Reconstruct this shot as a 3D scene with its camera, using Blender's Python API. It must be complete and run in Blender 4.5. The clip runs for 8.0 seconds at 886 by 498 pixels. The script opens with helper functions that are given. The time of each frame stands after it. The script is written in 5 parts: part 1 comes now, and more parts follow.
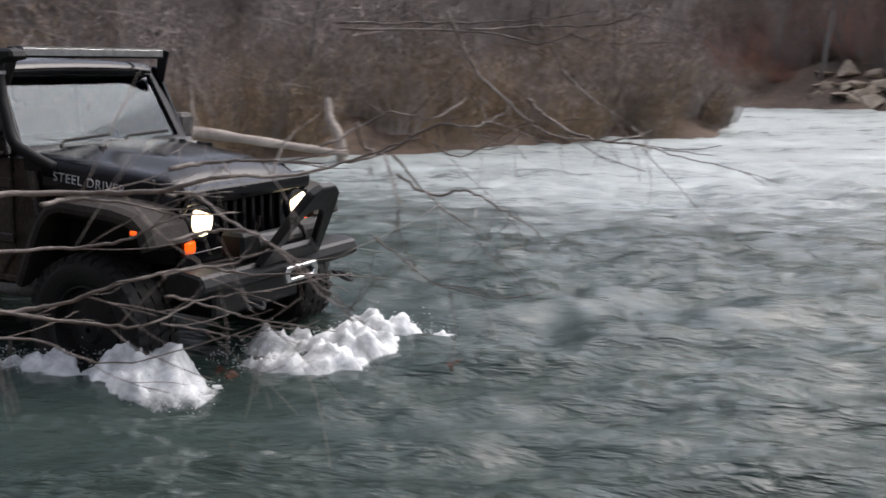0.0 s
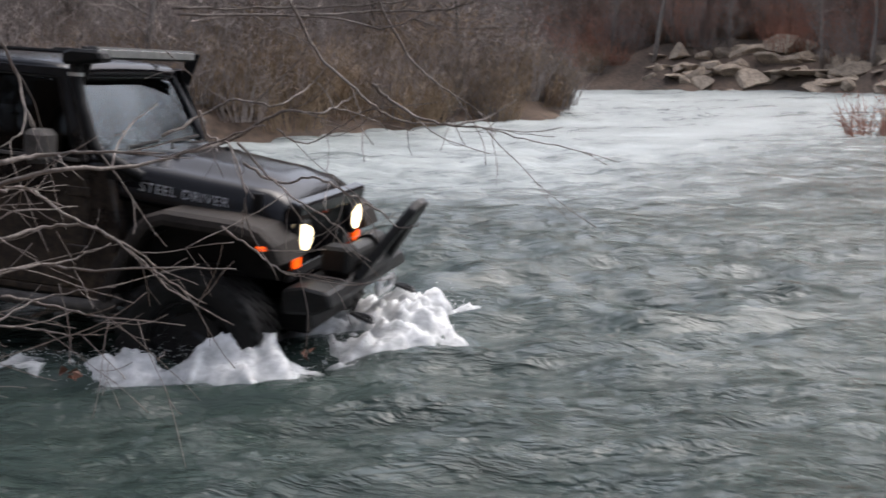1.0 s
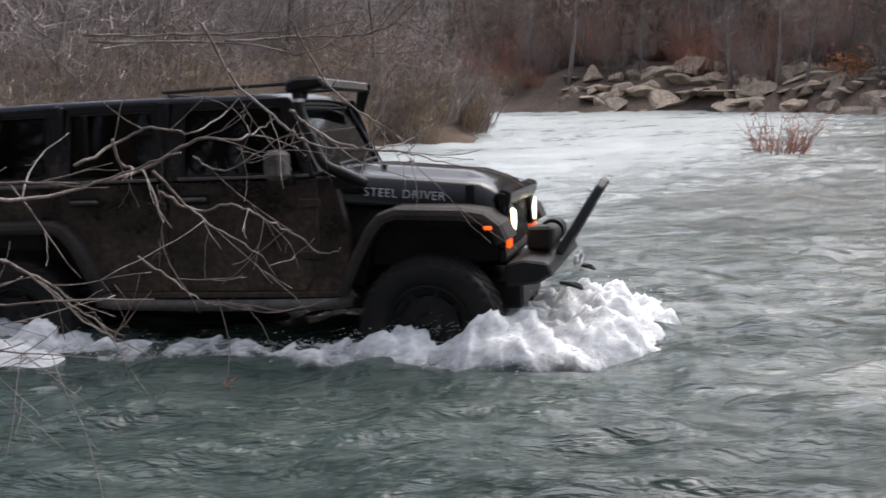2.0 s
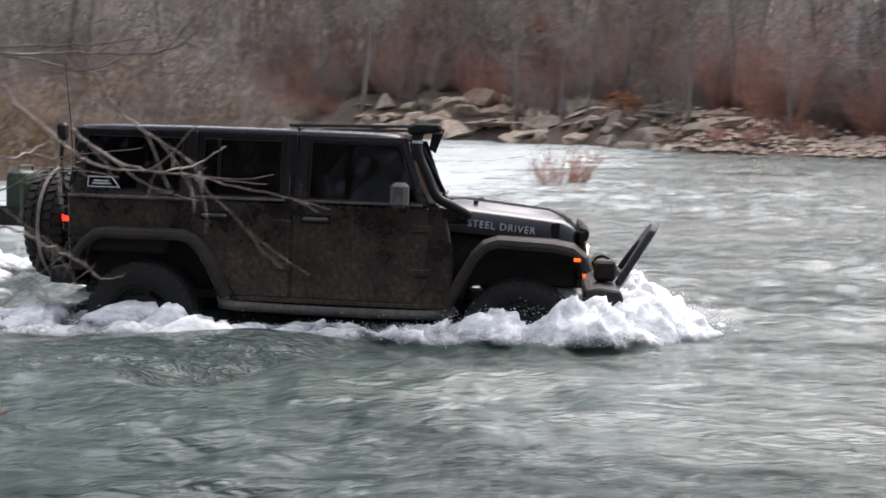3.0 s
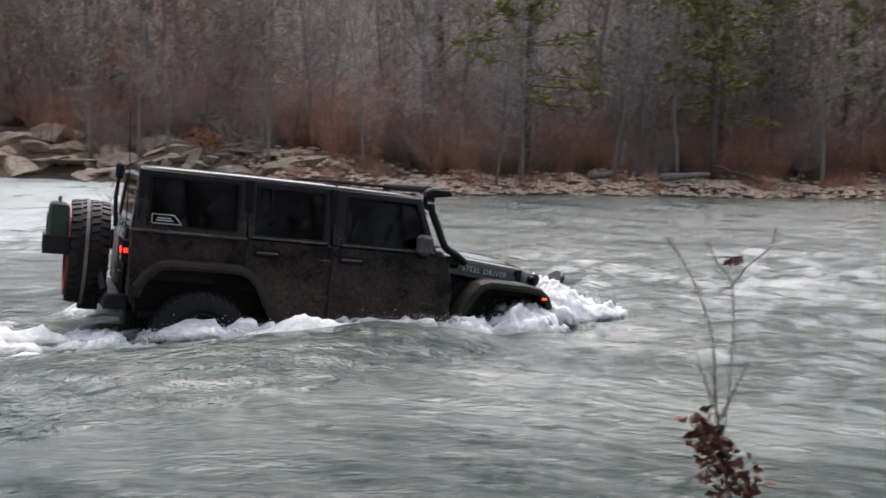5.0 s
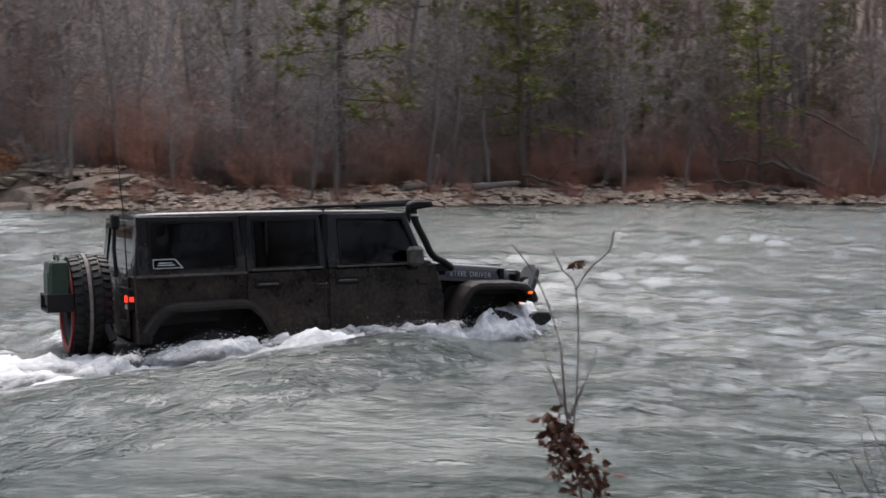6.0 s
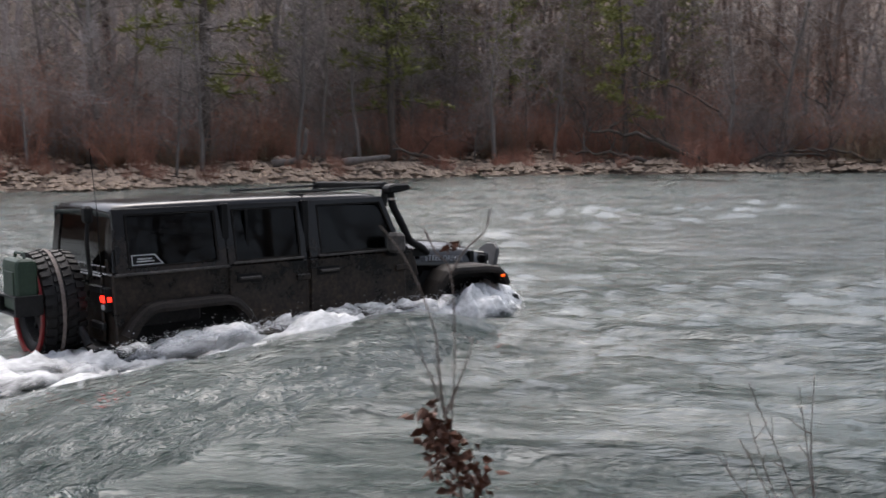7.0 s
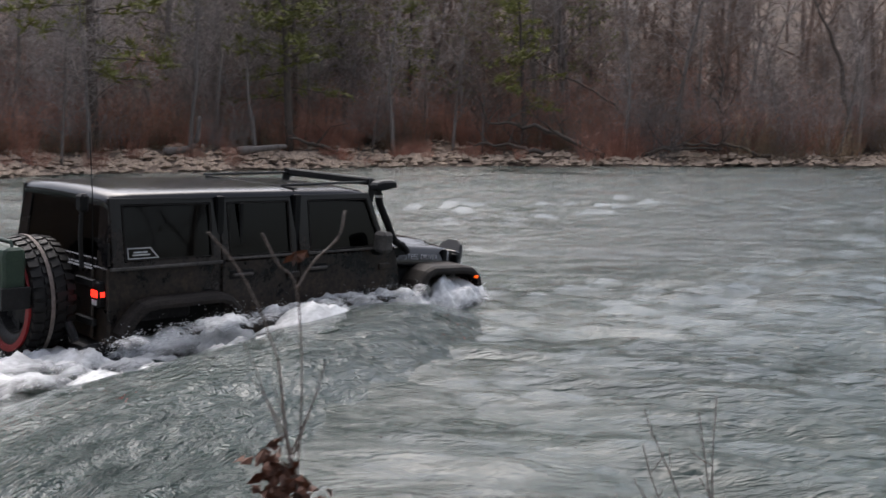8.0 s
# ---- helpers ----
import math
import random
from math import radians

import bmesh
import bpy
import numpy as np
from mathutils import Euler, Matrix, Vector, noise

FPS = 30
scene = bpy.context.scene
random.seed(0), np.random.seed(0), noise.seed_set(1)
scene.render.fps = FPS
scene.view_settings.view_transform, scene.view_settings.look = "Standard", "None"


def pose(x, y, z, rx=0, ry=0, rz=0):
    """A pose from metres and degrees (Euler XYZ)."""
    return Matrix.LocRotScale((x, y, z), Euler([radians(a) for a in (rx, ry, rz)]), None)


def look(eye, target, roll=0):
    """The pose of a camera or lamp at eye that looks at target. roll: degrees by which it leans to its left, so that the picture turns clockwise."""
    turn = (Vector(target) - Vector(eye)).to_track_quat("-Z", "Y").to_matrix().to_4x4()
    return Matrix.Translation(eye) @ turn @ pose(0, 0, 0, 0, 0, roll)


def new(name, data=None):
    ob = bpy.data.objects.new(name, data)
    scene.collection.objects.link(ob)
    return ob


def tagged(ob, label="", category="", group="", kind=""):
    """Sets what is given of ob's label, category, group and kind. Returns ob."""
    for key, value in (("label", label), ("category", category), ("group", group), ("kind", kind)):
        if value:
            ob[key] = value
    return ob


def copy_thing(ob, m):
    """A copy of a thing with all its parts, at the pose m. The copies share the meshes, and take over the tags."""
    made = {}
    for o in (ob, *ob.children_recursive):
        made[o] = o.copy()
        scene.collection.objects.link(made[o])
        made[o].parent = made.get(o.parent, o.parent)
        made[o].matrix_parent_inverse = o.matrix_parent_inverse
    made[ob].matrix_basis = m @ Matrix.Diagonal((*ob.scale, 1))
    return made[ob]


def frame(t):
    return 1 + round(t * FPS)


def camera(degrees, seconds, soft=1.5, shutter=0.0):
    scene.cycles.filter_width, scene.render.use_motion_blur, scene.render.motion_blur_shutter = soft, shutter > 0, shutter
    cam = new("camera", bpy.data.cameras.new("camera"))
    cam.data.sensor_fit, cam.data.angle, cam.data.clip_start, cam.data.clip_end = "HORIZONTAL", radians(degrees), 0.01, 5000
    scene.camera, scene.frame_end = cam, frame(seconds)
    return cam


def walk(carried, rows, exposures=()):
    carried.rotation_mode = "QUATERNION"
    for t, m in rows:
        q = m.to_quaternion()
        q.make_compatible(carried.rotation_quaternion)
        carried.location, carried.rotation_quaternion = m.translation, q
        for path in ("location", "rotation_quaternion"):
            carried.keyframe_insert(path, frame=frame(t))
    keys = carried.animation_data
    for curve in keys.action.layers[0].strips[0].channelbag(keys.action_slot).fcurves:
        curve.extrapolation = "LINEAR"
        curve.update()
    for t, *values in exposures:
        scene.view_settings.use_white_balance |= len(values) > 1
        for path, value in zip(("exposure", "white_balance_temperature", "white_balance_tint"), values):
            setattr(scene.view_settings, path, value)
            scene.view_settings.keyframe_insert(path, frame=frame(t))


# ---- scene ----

# the camera stands on the near bank, turns after the vehicle and steps forward at the end
LENS = math.degrees(2 * math.atan(784 / 1850))
EYE_Z = 1.70
cam = camera(LENS, 8.0, soft=1.6, shutter=0.5)


def aim(x, y, turn, tilt, lean):
    return pose(x, y, EYE_Z, 90 + tilt, 0, -turn) @ pose(0, 0, 0, 0, 0, lean)


PATH = [
    (0.0, aim(0.0, 0.0, -41.49, -9.29, 0.05)), (0.5, aim(0.0, 0.0, -35.54, -9.49, 0.12)),
    (1.0, aim(0.0, 0.0, -33.21, -10.11, -0.53)), (1.2, aim(0.0, 0.0, -31.61, -10.18, -1.05)),
    (2.3, aim(0.0, 0.0, -26.8, -8.7, -0.63)), (2.5, aim(0.0, 0.0, -23.66, -9.23, 0.46)),
    (3.0, aim(0.0, 0.0, -17.37, -7.5, 0.73)), (3.5, aim(0.0, 0.0, -9.88, -6.73, 0.18)),
    (4.0, aim(0.0, 0.0, -3.86, -6.53, -0.12)), (4.5, aim(0.0, 0.0, -0.03, -5.61, 0.48)),
    (5.0, aim(0.05, 0.0, 5.15, -5.02, 1.31)), (5.2, aim(0.07, 0.0, 6.75, -4.78, 1.25)),
    (6.3, aim(-0.1, 0.0, 17.56, -4.33, -0.66)), (6.5, aim(-0.1, 0.05, 18.49, -4.87, -0.85)),
    (7.0, aim(0.05, 0.3, 22.22, -5.68, -0.9)), (7.5, aim(0.22, 0.55, 24.75, -6.43, -0.42)),
    (8.0, aim(0.38, 0.72, 27.69, -6.25, -0.19)),
]
walk(cam, PATH, exposures=[(0.0, 1.0), (1.2, 1.05), (2.5, 1.4), (3.1, 1.66), (3.6, 1.75), (4.0, 1.7), (4.5, 1.42), (5.2, 1.15), (6.3, 1.05), (8.0, 0.98)])

# the vehicle's way: seconds, place, heading, nose down, lean
DRIVE = [
    (0.0, -7.112, 3.613, -0.138, 13.1, 1.95, 0.58), (0.5, -6.84, 4.1, -0.159, 16.92, 4.08, -0.98),
    (1.0, -6.027, 4.309, -0.193, 19.84, 5.12, -0.88), (1.2, -5.569, 4.624, -0.180, 19.86, 2.98, -1.22),
    (2.3, -4.466, 6.648, -0.388, 13.91, -1.77, -2.29), (2.5, -4.084, 7.106, -0.421, 13.19, -1.2, -2.48),
    (3.0, -3.372, 8.095, -0.455, 11.64, 1.02, -2.61), (3.5, -2.56, 9.035, -0.463, 11.27, 1.76, -1.06),
    (4.0, -1.768, 9.958, -0.481, 12.17, 5.16, -0.52), (4.5, -0.97, 10.326, -0.523, 16.28, 5.61, -0.49),
    (5.0, -0.148, 10.547, -0.583, 16.54, 5.49, -0.58), (5.2, 0.083, 10.511, -0.574, 15.56, 5.06, -0.93),
    (6.3, 2.06, 10.758, -0.676, 12.61, -0.58, -2.94), (6.5, 2.185, 10.797, -0.676, 13.1, 0.71, -2.63),
    (7.0, 2.59, 10.3, -0.715, 15.56, 0.13, -0.78), (7.5, 3.035, 10.18, -0.718, 17.28, 0.54, 1.01),
    (8.0, 3.483, 10.26, -0.710, 18.62, 1.51, 3.17),
]

# ---- light: an overcast winter day
world = bpy.data.worlds.new("overcast_sky")
scene.world = world
world.use_nodes = True
wn, wl = world.node_tree.nodes, world.node_tree.links
sky = wn.new("ShaderNodeTexSky")
sky.sky_type, sky.sun_disc = "NISHITA", False
sky.sun_elevation, sky.sun_rotation = radians(56), radians(12)
sky.air_density, sky.dust_density = 1.0, 4.0
grey = wn.new("ShaderNodeHueSaturation")
grey.inputs["Saturation"].default_value = 0.55
wl.new(sky.outputs[0], grey.inputs["Color"])
cast = wn.new("ShaderNodeMix")
cast.data_type, cast.blend_type = "RGBA", "MULTIPLY"
cast.inputs["Factor"].default_value = 1.0
cast.inputs["B"].default_value = (1.0, 0.985, 1.012, 1)
wl.new(grey.outputs[0], cast.inputs["A"])
wl.new(cast.outputs["Result"], wn["Background"].inputs["Color"])
wn["Background"].inputs["Strength"].default_value = 0.15
sun = new("sun", bpy.data.lights.new("sun", "SUN"))
sun.data.energy, sun.data.angle, sun.data.color = 0.7, radians(50), (1.0, 0.955, 0.95)
sun.matrix_world = look((7, 33, 49), (0, 0, 0))

# ---- materials
def material(name, low, high, rough=0.7, scale=6.0, bump=0.3, detail=6.0, metal=0.0, fine=60.0, per_object=0.0, stretch=(1, 1, 1), spec=0.5, coords="Object"):
    """Two colours mixed by a coarse and a fine noise, with relief from both."""
    m = bpy.data.materials.new(name)
    m.use_nodes = True
    n, l = m.node_tree.nodes, m.node_tree.links
    b = n["Principled BSDF"]
    tc = n.new("ShaderNodeTexCoord")
    mp = n.new("ShaderNodeMapping")
    mp.inputs["Scale"].default_value = stretch
    l.new(tc.outputs[coords], mp.inputs[0])
    a = n.new("ShaderNodeTexNoise")
    a.inputs["Scale"].default_value, a.inputs["Detail"].default_value = scale, detail
    f = n.new("ShaderNodeTexNoise")
    f.inputs["Scale"].default_value, f.inputs["Detail"].default_value = fine, 3.0
    l.new(mp.outputs[0], a.inputs[0])
    l.new(mp.outputs[0], f.inputs[0])
    s = n.new("ShaderNodeMath")
    s.operation = "MULTIPLY_ADD"
    s.inputs[1].default_value = 0.45
    l.new(f.outputs[0], s.inputs[0])
    h = n.new("ShaderNodeMath")
    h.operation = "MULTIPLY"
    h.inputs[1].default_value = 0.55
    l.new(a.outputs[0], h.inputs[0])
    l.new(h.outputs[0], s.inputs[2])
    r = n.new("ShaderNodeValToRGB")
    r.color_ramp.elements[0].position, r.color_ramp.elements[1].position = 0.34, 0.66
    r.color_ramp.elements[0].color, r.color_ramp.elements[1].color = (*low, 1), (*high, 1)
    l.new(s.outputs[0], r.inputs[0])
    out = r.outputs[0]
    if per_object:
        oi = n.new("ShaderNodeObjectInfo")
        hv = n.new("ShaderNodeHueSaturation")
        mr = n.new("ShaderNodeMapRange")
        mr.inputs["To Min"].default_value, mr.inputs["To Max"].default_value = 1 - per_object, 1 + per_object
        l.new(oi.outputs["Random"], mr.inputs[0])
        l.new(mr.outputs[0], hv.inputs["Value"])
        l.new(out, hv.inputs["Color"])
        out = hv.outputs[0]
    l.new(out, b.inputs["Base Color"])
    b.inputs["Roughness"].default_value, b.inputs["Metallic"].default_value = rough, metal
    b.inputs["Specular IOR Level"].default_value = spec
    if bump:
        bp = n.new("ShaderNodeBump")
        bp.inputs["Strength"].default_value, bp.inputs["Distance"].default_value = bump, 0.02
        l.new(s.outputs[0], bp.inputs["Height"])
        l.new(bp.outputs[0], b.inputs["Normal"])
    return m


def lamp_material(name, colour, strength):
    m = bpy.data.materials.new(name)
    m.use_nodes = True
    b = m.node_tree.nodes["Principled BSDF"]
    b.inputs["Base Color"].default_value = (*colour, 1)
    b.inputs["Emission Color"].default_value = (*colour, 1)
    b.inputs["Emission Strength"].default_value = strength
    b.inputs["Roughness"].default_value = 0.25
    return m


def paint_material(name, mud_level, mud_soft, splash):
    """Black car paint under dried brown mud: splashes above, a solid coat towards the sills."""
    m = bpy.data.materials.new(name)
    m.use_nodes = True
    n, l = m.node_tree.nodes, m.node_tree.links
    b = n["Principled BSDF"]
    tc = n.new("ShaderNodeTexCoord")
    big = n.new("ShaderNodeTexNoise")
    big.inputs["Scale"].default_value, big.inputs["Detail"].default_value, big.inputs["Roughness"].default_value = 3.5, 8, 0.68
    small = n.new("ShaderNodeTexNoise")
    small.inputs["Scale"].default_value, small.inputs["Detail"].default_value, small.inputs["Roughness"].default_value = 24, 6, 0.62
    l.new(tc.outputs["Object"], big.inputs[0])
    l.new(tc.outputs["Object"], small.inputs[0])
    sep = n.new("ShaderNodeSeparateXYZ")
    l.new(tc.outputs["Object"], sep.inputs[0])
    hi = n.new("ShaderNodeMapRange")
    hi.inputs["From Min"].default_value, hi.inputs["From Max"].default_value = mud_level - mud_soft, mud_level + mud_soft
    hi.inputs["To Min"].default_value, hi.inputs["To Max"].default_value = 0.30, -0.25
    l.new(sep.outputs["Z"], hi.inputs[0])
    s1 = n.new("ShaderNodeMath")
    l.new(big.outputs[0], s1.inputs[0])
    l.new(hi.outputs[0], s1.inputs[1])
    s2 = n.new("ShaderNodeMath")
    s2.operation = "MULTIPLY_ADD"
    s2.inputs[1].default_value = splash
    l.new(small.outputs[0], s2.inputs[0])
    l.new(s1.outputs[0], s2.inputs[2])
    mask = n.new("ShaderNodeMapRange")
    mask.inputs["From Min"].default_value, mask.inputs["From Max"].default_value = 0.47 + splash * 0.42, 0.9 + splash * 0.5
    l.new(s2.outputs[0], mask.inputs[0])
    mud = n.new("ShaderNodeValToRGB")
    mud.color_ramp.elements[0].color, mud.color_ramp.elements[1].color = (0.026, 0.019, 0.014, 1), (0.10, 0.072, 0.051, 1)
    mud.color_ramp.elements[0].position, mud.color_ramp.elements[1].position = 0.3, 0.7
    l.new(small.outputs[0], mud.inputs[0])
    mix = n.new("ShaderNodeMix")
    mix.data_type = "RGBA"
    mix.inputs["A"].default_value = (0.004, 0.004, 0.005, 1)
    b.inputs["Specular IOR Level"].default_value = 0.3
    l.new(mask.outputs[0], mix.inputs["Factor"])
    l.new(mud.outputs[0], mix.inputs["B"])
    l.new(mix.outputs["Result"], b.inputs["Base Color"])
    ro = n.new("ShaderNodeMapRange")
    ro.inputs["To Min"].default_value, ro.inputs["To Max"].default_value = 0.16, 0.9
    l.new(mask.outputs[0], ro.inputs[0])
    l.new(ro.outputs[0], b.inputs["Roughness"])
    bp = n.new("ShaderNodeBump")
    bp.inputs["Strength"].default_value, bp.inputs["Distance"].default_value = 0.25, 0.004
    l.new(mask.outputs[0], bp.inputs["Height"])
    l.new(bp.outputs[0], b.inputs["Normal"])
    return m


def glass_material(name, tint, rough=0.03, ior=1.5):
    m = bpy.data.materials.new(name)
    m.use_nodes = True
    b = m.node_tree.nodes["Principled BSDF"]
    b.inputs["Base Color"].default_value = (*tint, 1)
    b.inputs["Transmission Weight"].default_value = 1.0
    b.inputs["Roughness"].default_value, b.inputs["IOR"].default_value = rough, ior
    return m


def water_material():
    """Murky green river water with ripples, and streaks that are part foam, part painted sky reflection."""
    m = bpy.data.materials.new("river_water")
    m.use_nodes = True
    n, l = m.node_tree.nodes, m.node_tree.links
    b = n["Principled BSDF"]
    tc = n.new("ShaderNodeTexCoord")

    def calc(op, a, c=None, k=None):
        q = n.new("ShaderNodeMath")
        q.operation = op
        for i, v in enumerate((a, c, k)):
            if isinstance(v, (int, float)):
                q.inputs[i].default_value = v
            elif v is not None:
                l.new(v, q.inputs[i])
        return q.outputs[0]

    # crests curve round the camera's stand, shaped to lie level in its view
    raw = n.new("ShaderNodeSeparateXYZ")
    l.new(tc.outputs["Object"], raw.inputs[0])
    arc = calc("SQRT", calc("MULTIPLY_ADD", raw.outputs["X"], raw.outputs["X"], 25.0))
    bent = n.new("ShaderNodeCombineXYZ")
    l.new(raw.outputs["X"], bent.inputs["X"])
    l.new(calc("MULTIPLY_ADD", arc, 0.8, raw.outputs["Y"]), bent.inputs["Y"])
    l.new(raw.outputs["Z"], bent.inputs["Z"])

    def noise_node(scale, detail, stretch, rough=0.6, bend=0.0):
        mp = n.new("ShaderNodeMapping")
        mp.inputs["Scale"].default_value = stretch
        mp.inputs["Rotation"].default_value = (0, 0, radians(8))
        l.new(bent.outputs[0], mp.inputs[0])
        t = n.new("ShaderNodeTexNoise")
        t.inputs["Scale"].default_value, t.inputs["Detail"].default_value, t.inputs["Roughness"].default_value = scale, detail, rough
        t.inputs["Distortion"].default_value = bend
        l.new(mp.outputs[0], t.inputs[0])
        return t.outputs[0]

    patch = noise_node(0.22, 4, (0.8, 1, 1))
    streak = noise_node(1.6, 8, (0.55, 1.25, 1), 0.75, 0.9)
    geo = n.new("ShaderNodeNewGeometry")
    sep = n.new("ShaderNodeSeparateXYZ")
    l.new(geo.outputs["Position"], sep.inputs[0])
    # broken water over the shallows, away from the near bank and upstream of the deep run
    # the foam white also stands in for sky reflected off the waves
    far = n.new("ShaderNodeMapRange")
    far.inputs["From Min"].default_value, far.inputs["From Max"].default_value = 7.0, 13.0
    far.inputs["To Min"].default_value, far.inputs["To Max"].default_value = -0.2, 0.11
    l.new(sep.outputs["Y"], far.inputs[0])
    side = n.new("ShaderNodeMapRange")
    side.inputs["From Min"].default_value, side.inputs["From Max"].default_value = -8, 1
    side.inputs["To Min"].default_value, side.inputs["To Max"].default_value = 0.2, -0.25
    l.new(sep.outputs["X"], side.inputs[0])

    def add(a, c, op="ADD"):
        return calc(op, a, c)

    total = add(add(far.outputs[0], side.outputs[0]), add(add(patch, 0.45, "MULTIPLY"), add(streak, 0.75, "MULTIPLY")))
    foam = n.new("ShaderNodeMapRange")
    foam.inputs["From Min"].default_value, foam.inputs["From Max"].default_value = 0.64, 1.02
    l.new(total, foam.inputs[0])
    mud = n.new("ShaderNodeValToRGB")
    mud.color_ramp.elements[0].color, mud.color_ramp.elements[1].color = (0.015, 0.023, 0.020, 1), (0.05, 0.076, 0.066, 1)
    l.new(patch, mud.inputs[0])
    mix = n.new("ShaderNodeMix")
    mix.data_type = "RGBA"
    mix.inputs["B"].default_value = (0.37, 0.405, 0.395, 1)
    l.new(foam.outputs[0], mix.inputs["Factor"])
    l.new(mud.outputs[0], mix.inputs["A"])
    l.new(mix.outputs["Result"], b.inputs["Base Color"])
    ro = n.new("ShaderNodeMapRange")
    ro.inputs["To Min"].default_value, ro.inputs["To Max"].default_value = 0.06, 0.5
    l.new(foam.outputs[0], ro.inputs[0])
    l.new(ro.outputs[0], b.inputs["Roughness"])
    b.inputs["IOR"].default_value = 1.33
    rip = add(noise_node(5.0, 5, (0.6, 1.2, 1), 0.64, 0.6), add(noise_node(14.0, 2, (0.6, 1.2, 1), 0.5, 0.6), 0.3, "MULTIPLY"))
    bp = n.new("ShaderNodeBump")
    bp.inputs["Distance"].default_value = 0.12
    near = n.new("ShaderNodeMapRange")
    near.inputs["From Min"].default_value, near.inputs["From Max"].default_value = 6, 26
    near.inputs["To Min"].default_value, near.inputs["To Max"].default_value = 0.8, 0.6
    l.new(sep.outputs["Y"], near.inputs[0])
    slick = n.new("ShaderNodeMapRange")
    slick.inputs["From Min"].default_value, slick.inputs["From Max"].default_value = 0.36, 0.62
    slick.inputs["To Min"].default_value, slick.inputs["To Max"].default_value = 0.45, 1.4
    l.new(noise_node(0.55, 3, (0.45, 1.2, 1), 0.55, 0.6), slick.inputs[0])
    l.new(calc("MULTIPLY", near.outputs[0], slick.outputs[0]), bp.inputs["Strength"])
    l.new(rip, bp.inputs["Height"])
    l.new(bp.outputs[0], b.inputs["Normal"])
    return m


WATER = water_material()
FOAM = material("white_foam", (0.42, 0.445, 0.455), (0.68, 0.695, 0.7), 0.6, 9, 0.6, 8, fine=34)
fb = FOAM.node_tree.nodes["Principled BSDF"]
fb.inputs["Subsurface Weight"].default_value, fb.inputs["Subsurface Scale"].default_value = 0.5, 0.12
fb.inputs["Subsurface Radius"].default_value = (1.0, 1.0, 1.0)


def lacy_foam(name, open_low, open_high, scale, stretch):
    """Foam torn into lace: solid where it is piled high, full of holes towards its rim."""
    # the grey mottle paints shading into the foam's colour
    m = material(name, (0.33, 0.345, 0.345), (0.72, 0.73, 0.73), 0.6, 6, 0.6, 9, fine=22, stretch=(0.7, 1.2, 1))
    n, l = m.node_tree.nodes, m.node_tree.links
    b = n["Principled BSDF"]
    b.inputs["Subsurface Weight"].default_value, b.inputs["Subsurface Scale"].default_value = 0.4, 0.1
    b.inputs["Subsurface Radius"].default_value = (1.0, 1.0, 1.0)
    tc = n.new("ShaderNodeTexCoord")
    mp = n.new("ShaderNodeMapping")
    mp.inputs["Scale"].default_value = stretch
    l.new(tc.outputs["Object"], mp.inputs[0])
    t = n.new("ShaderNodeTexNoise")
    t.inputs["Scale"].default_value, t.inputs["Detail"].default_value, t.inputs["Roughness"].default_value = scale, 9, 0.72
    t.inputs["Distortion"].default_value = 0.8
    l.new(mp.outputs[0], t.inputs[0])
    sep = n.new("ShaderNodeSeparateXYZ")
    l.new(tc.outputs["Object"], sep.inputs[0])
    up = n.new("ShaderNodeMapRange")
    up.inputs["From Min"].default_value, up.inputs["From Max"].default_value = open_low, open_high
    up.inputs["To Min"].default_value, up.inputs["To Max"].default_value = -0.4, 0.42
    l.new(sep.outputs["Z"], up.inputs[0])
    s = n.new("ShaderNodeMath")
    l.new(t.outputs[0], s.inputs[0])
    l.new(up.outputs[0], s.inputs[1])
    a = n.new("ShaderNodeMapRange")
    a.interpolation_type = "SMOOTHSTEP"
    a.inputs["From Min"].default_value, a.inputs["From Max"].default_value = 0.26, 0.72
    l.new(s.outputs[0], a.inputs[0])
    l.new(a.outputs[0], b.inputs["Alpha"])
    return m


PILED_FOAM = lacy_foam("piled_foam", -0.06, 0.18, 5.0, (0.8, 1, 1))
FLAT_FOAM = lacy_foam("torn_foam", -0.05, 0.13, 3.4, (0.5, 1.4, 1))
PAINT = paint_material("muddy_black_paint", 1.36, 0.75, 0.3)
HOOD_PAINT = paint_material("black_hood_paint", -0.6, 0.5, 0.12)
ROOF_PAINT = paint_material("dusty_black_hardtop", 1.4, 0.7, 0.3)
PLASTIC = material("mud_stained_black_plastic", (0.004, 0.0035, 0.003), (0.018, 0.015, 0.012), 0.65, 5, 0.2, spec=0.2)
FLARE = material("mud_rubbed_flare_plastic", (0.008, 0.0065, 0.0055), (0.036, 0.029, 0.024), 0.7, 4, 0.2, spec=0.25)
DUSTY = material("dusty_grey_trim", (0.03, 0.027, 0.025), (0.12, 0.108, 0.098), 0.8, 9, 0.2)
TRIM = material("black_plastic", (0.005, 0.005, 0.005), (0.01, 0.01, 0.01), 0.55, 9, 0.15, spec=0.2)
STEEL = material("black_coated_steel", (0.005, 0.005, 0.0055), (0.015, 0.015, 0.015), 0.45, 12, 0.2, spec=0.3)
CHROME = material("worn_bright_metal", (0.45, 0.45, 0.45), (0.7, 0.7, 0.7), 0.3, 20, 0.1, metal=1.0)
RUBBER = material("wet_tyre_rubber", (0.004, 0.004, 0.004), (0.014, 0.013, 0.012), 0.6, 14, 0.35, spec=0.3)
DECAL = material("grey_decal", (0.30, 0.31, 0.33), (0.42, 0.43, 0.45), 0.5, 40, 0.0)
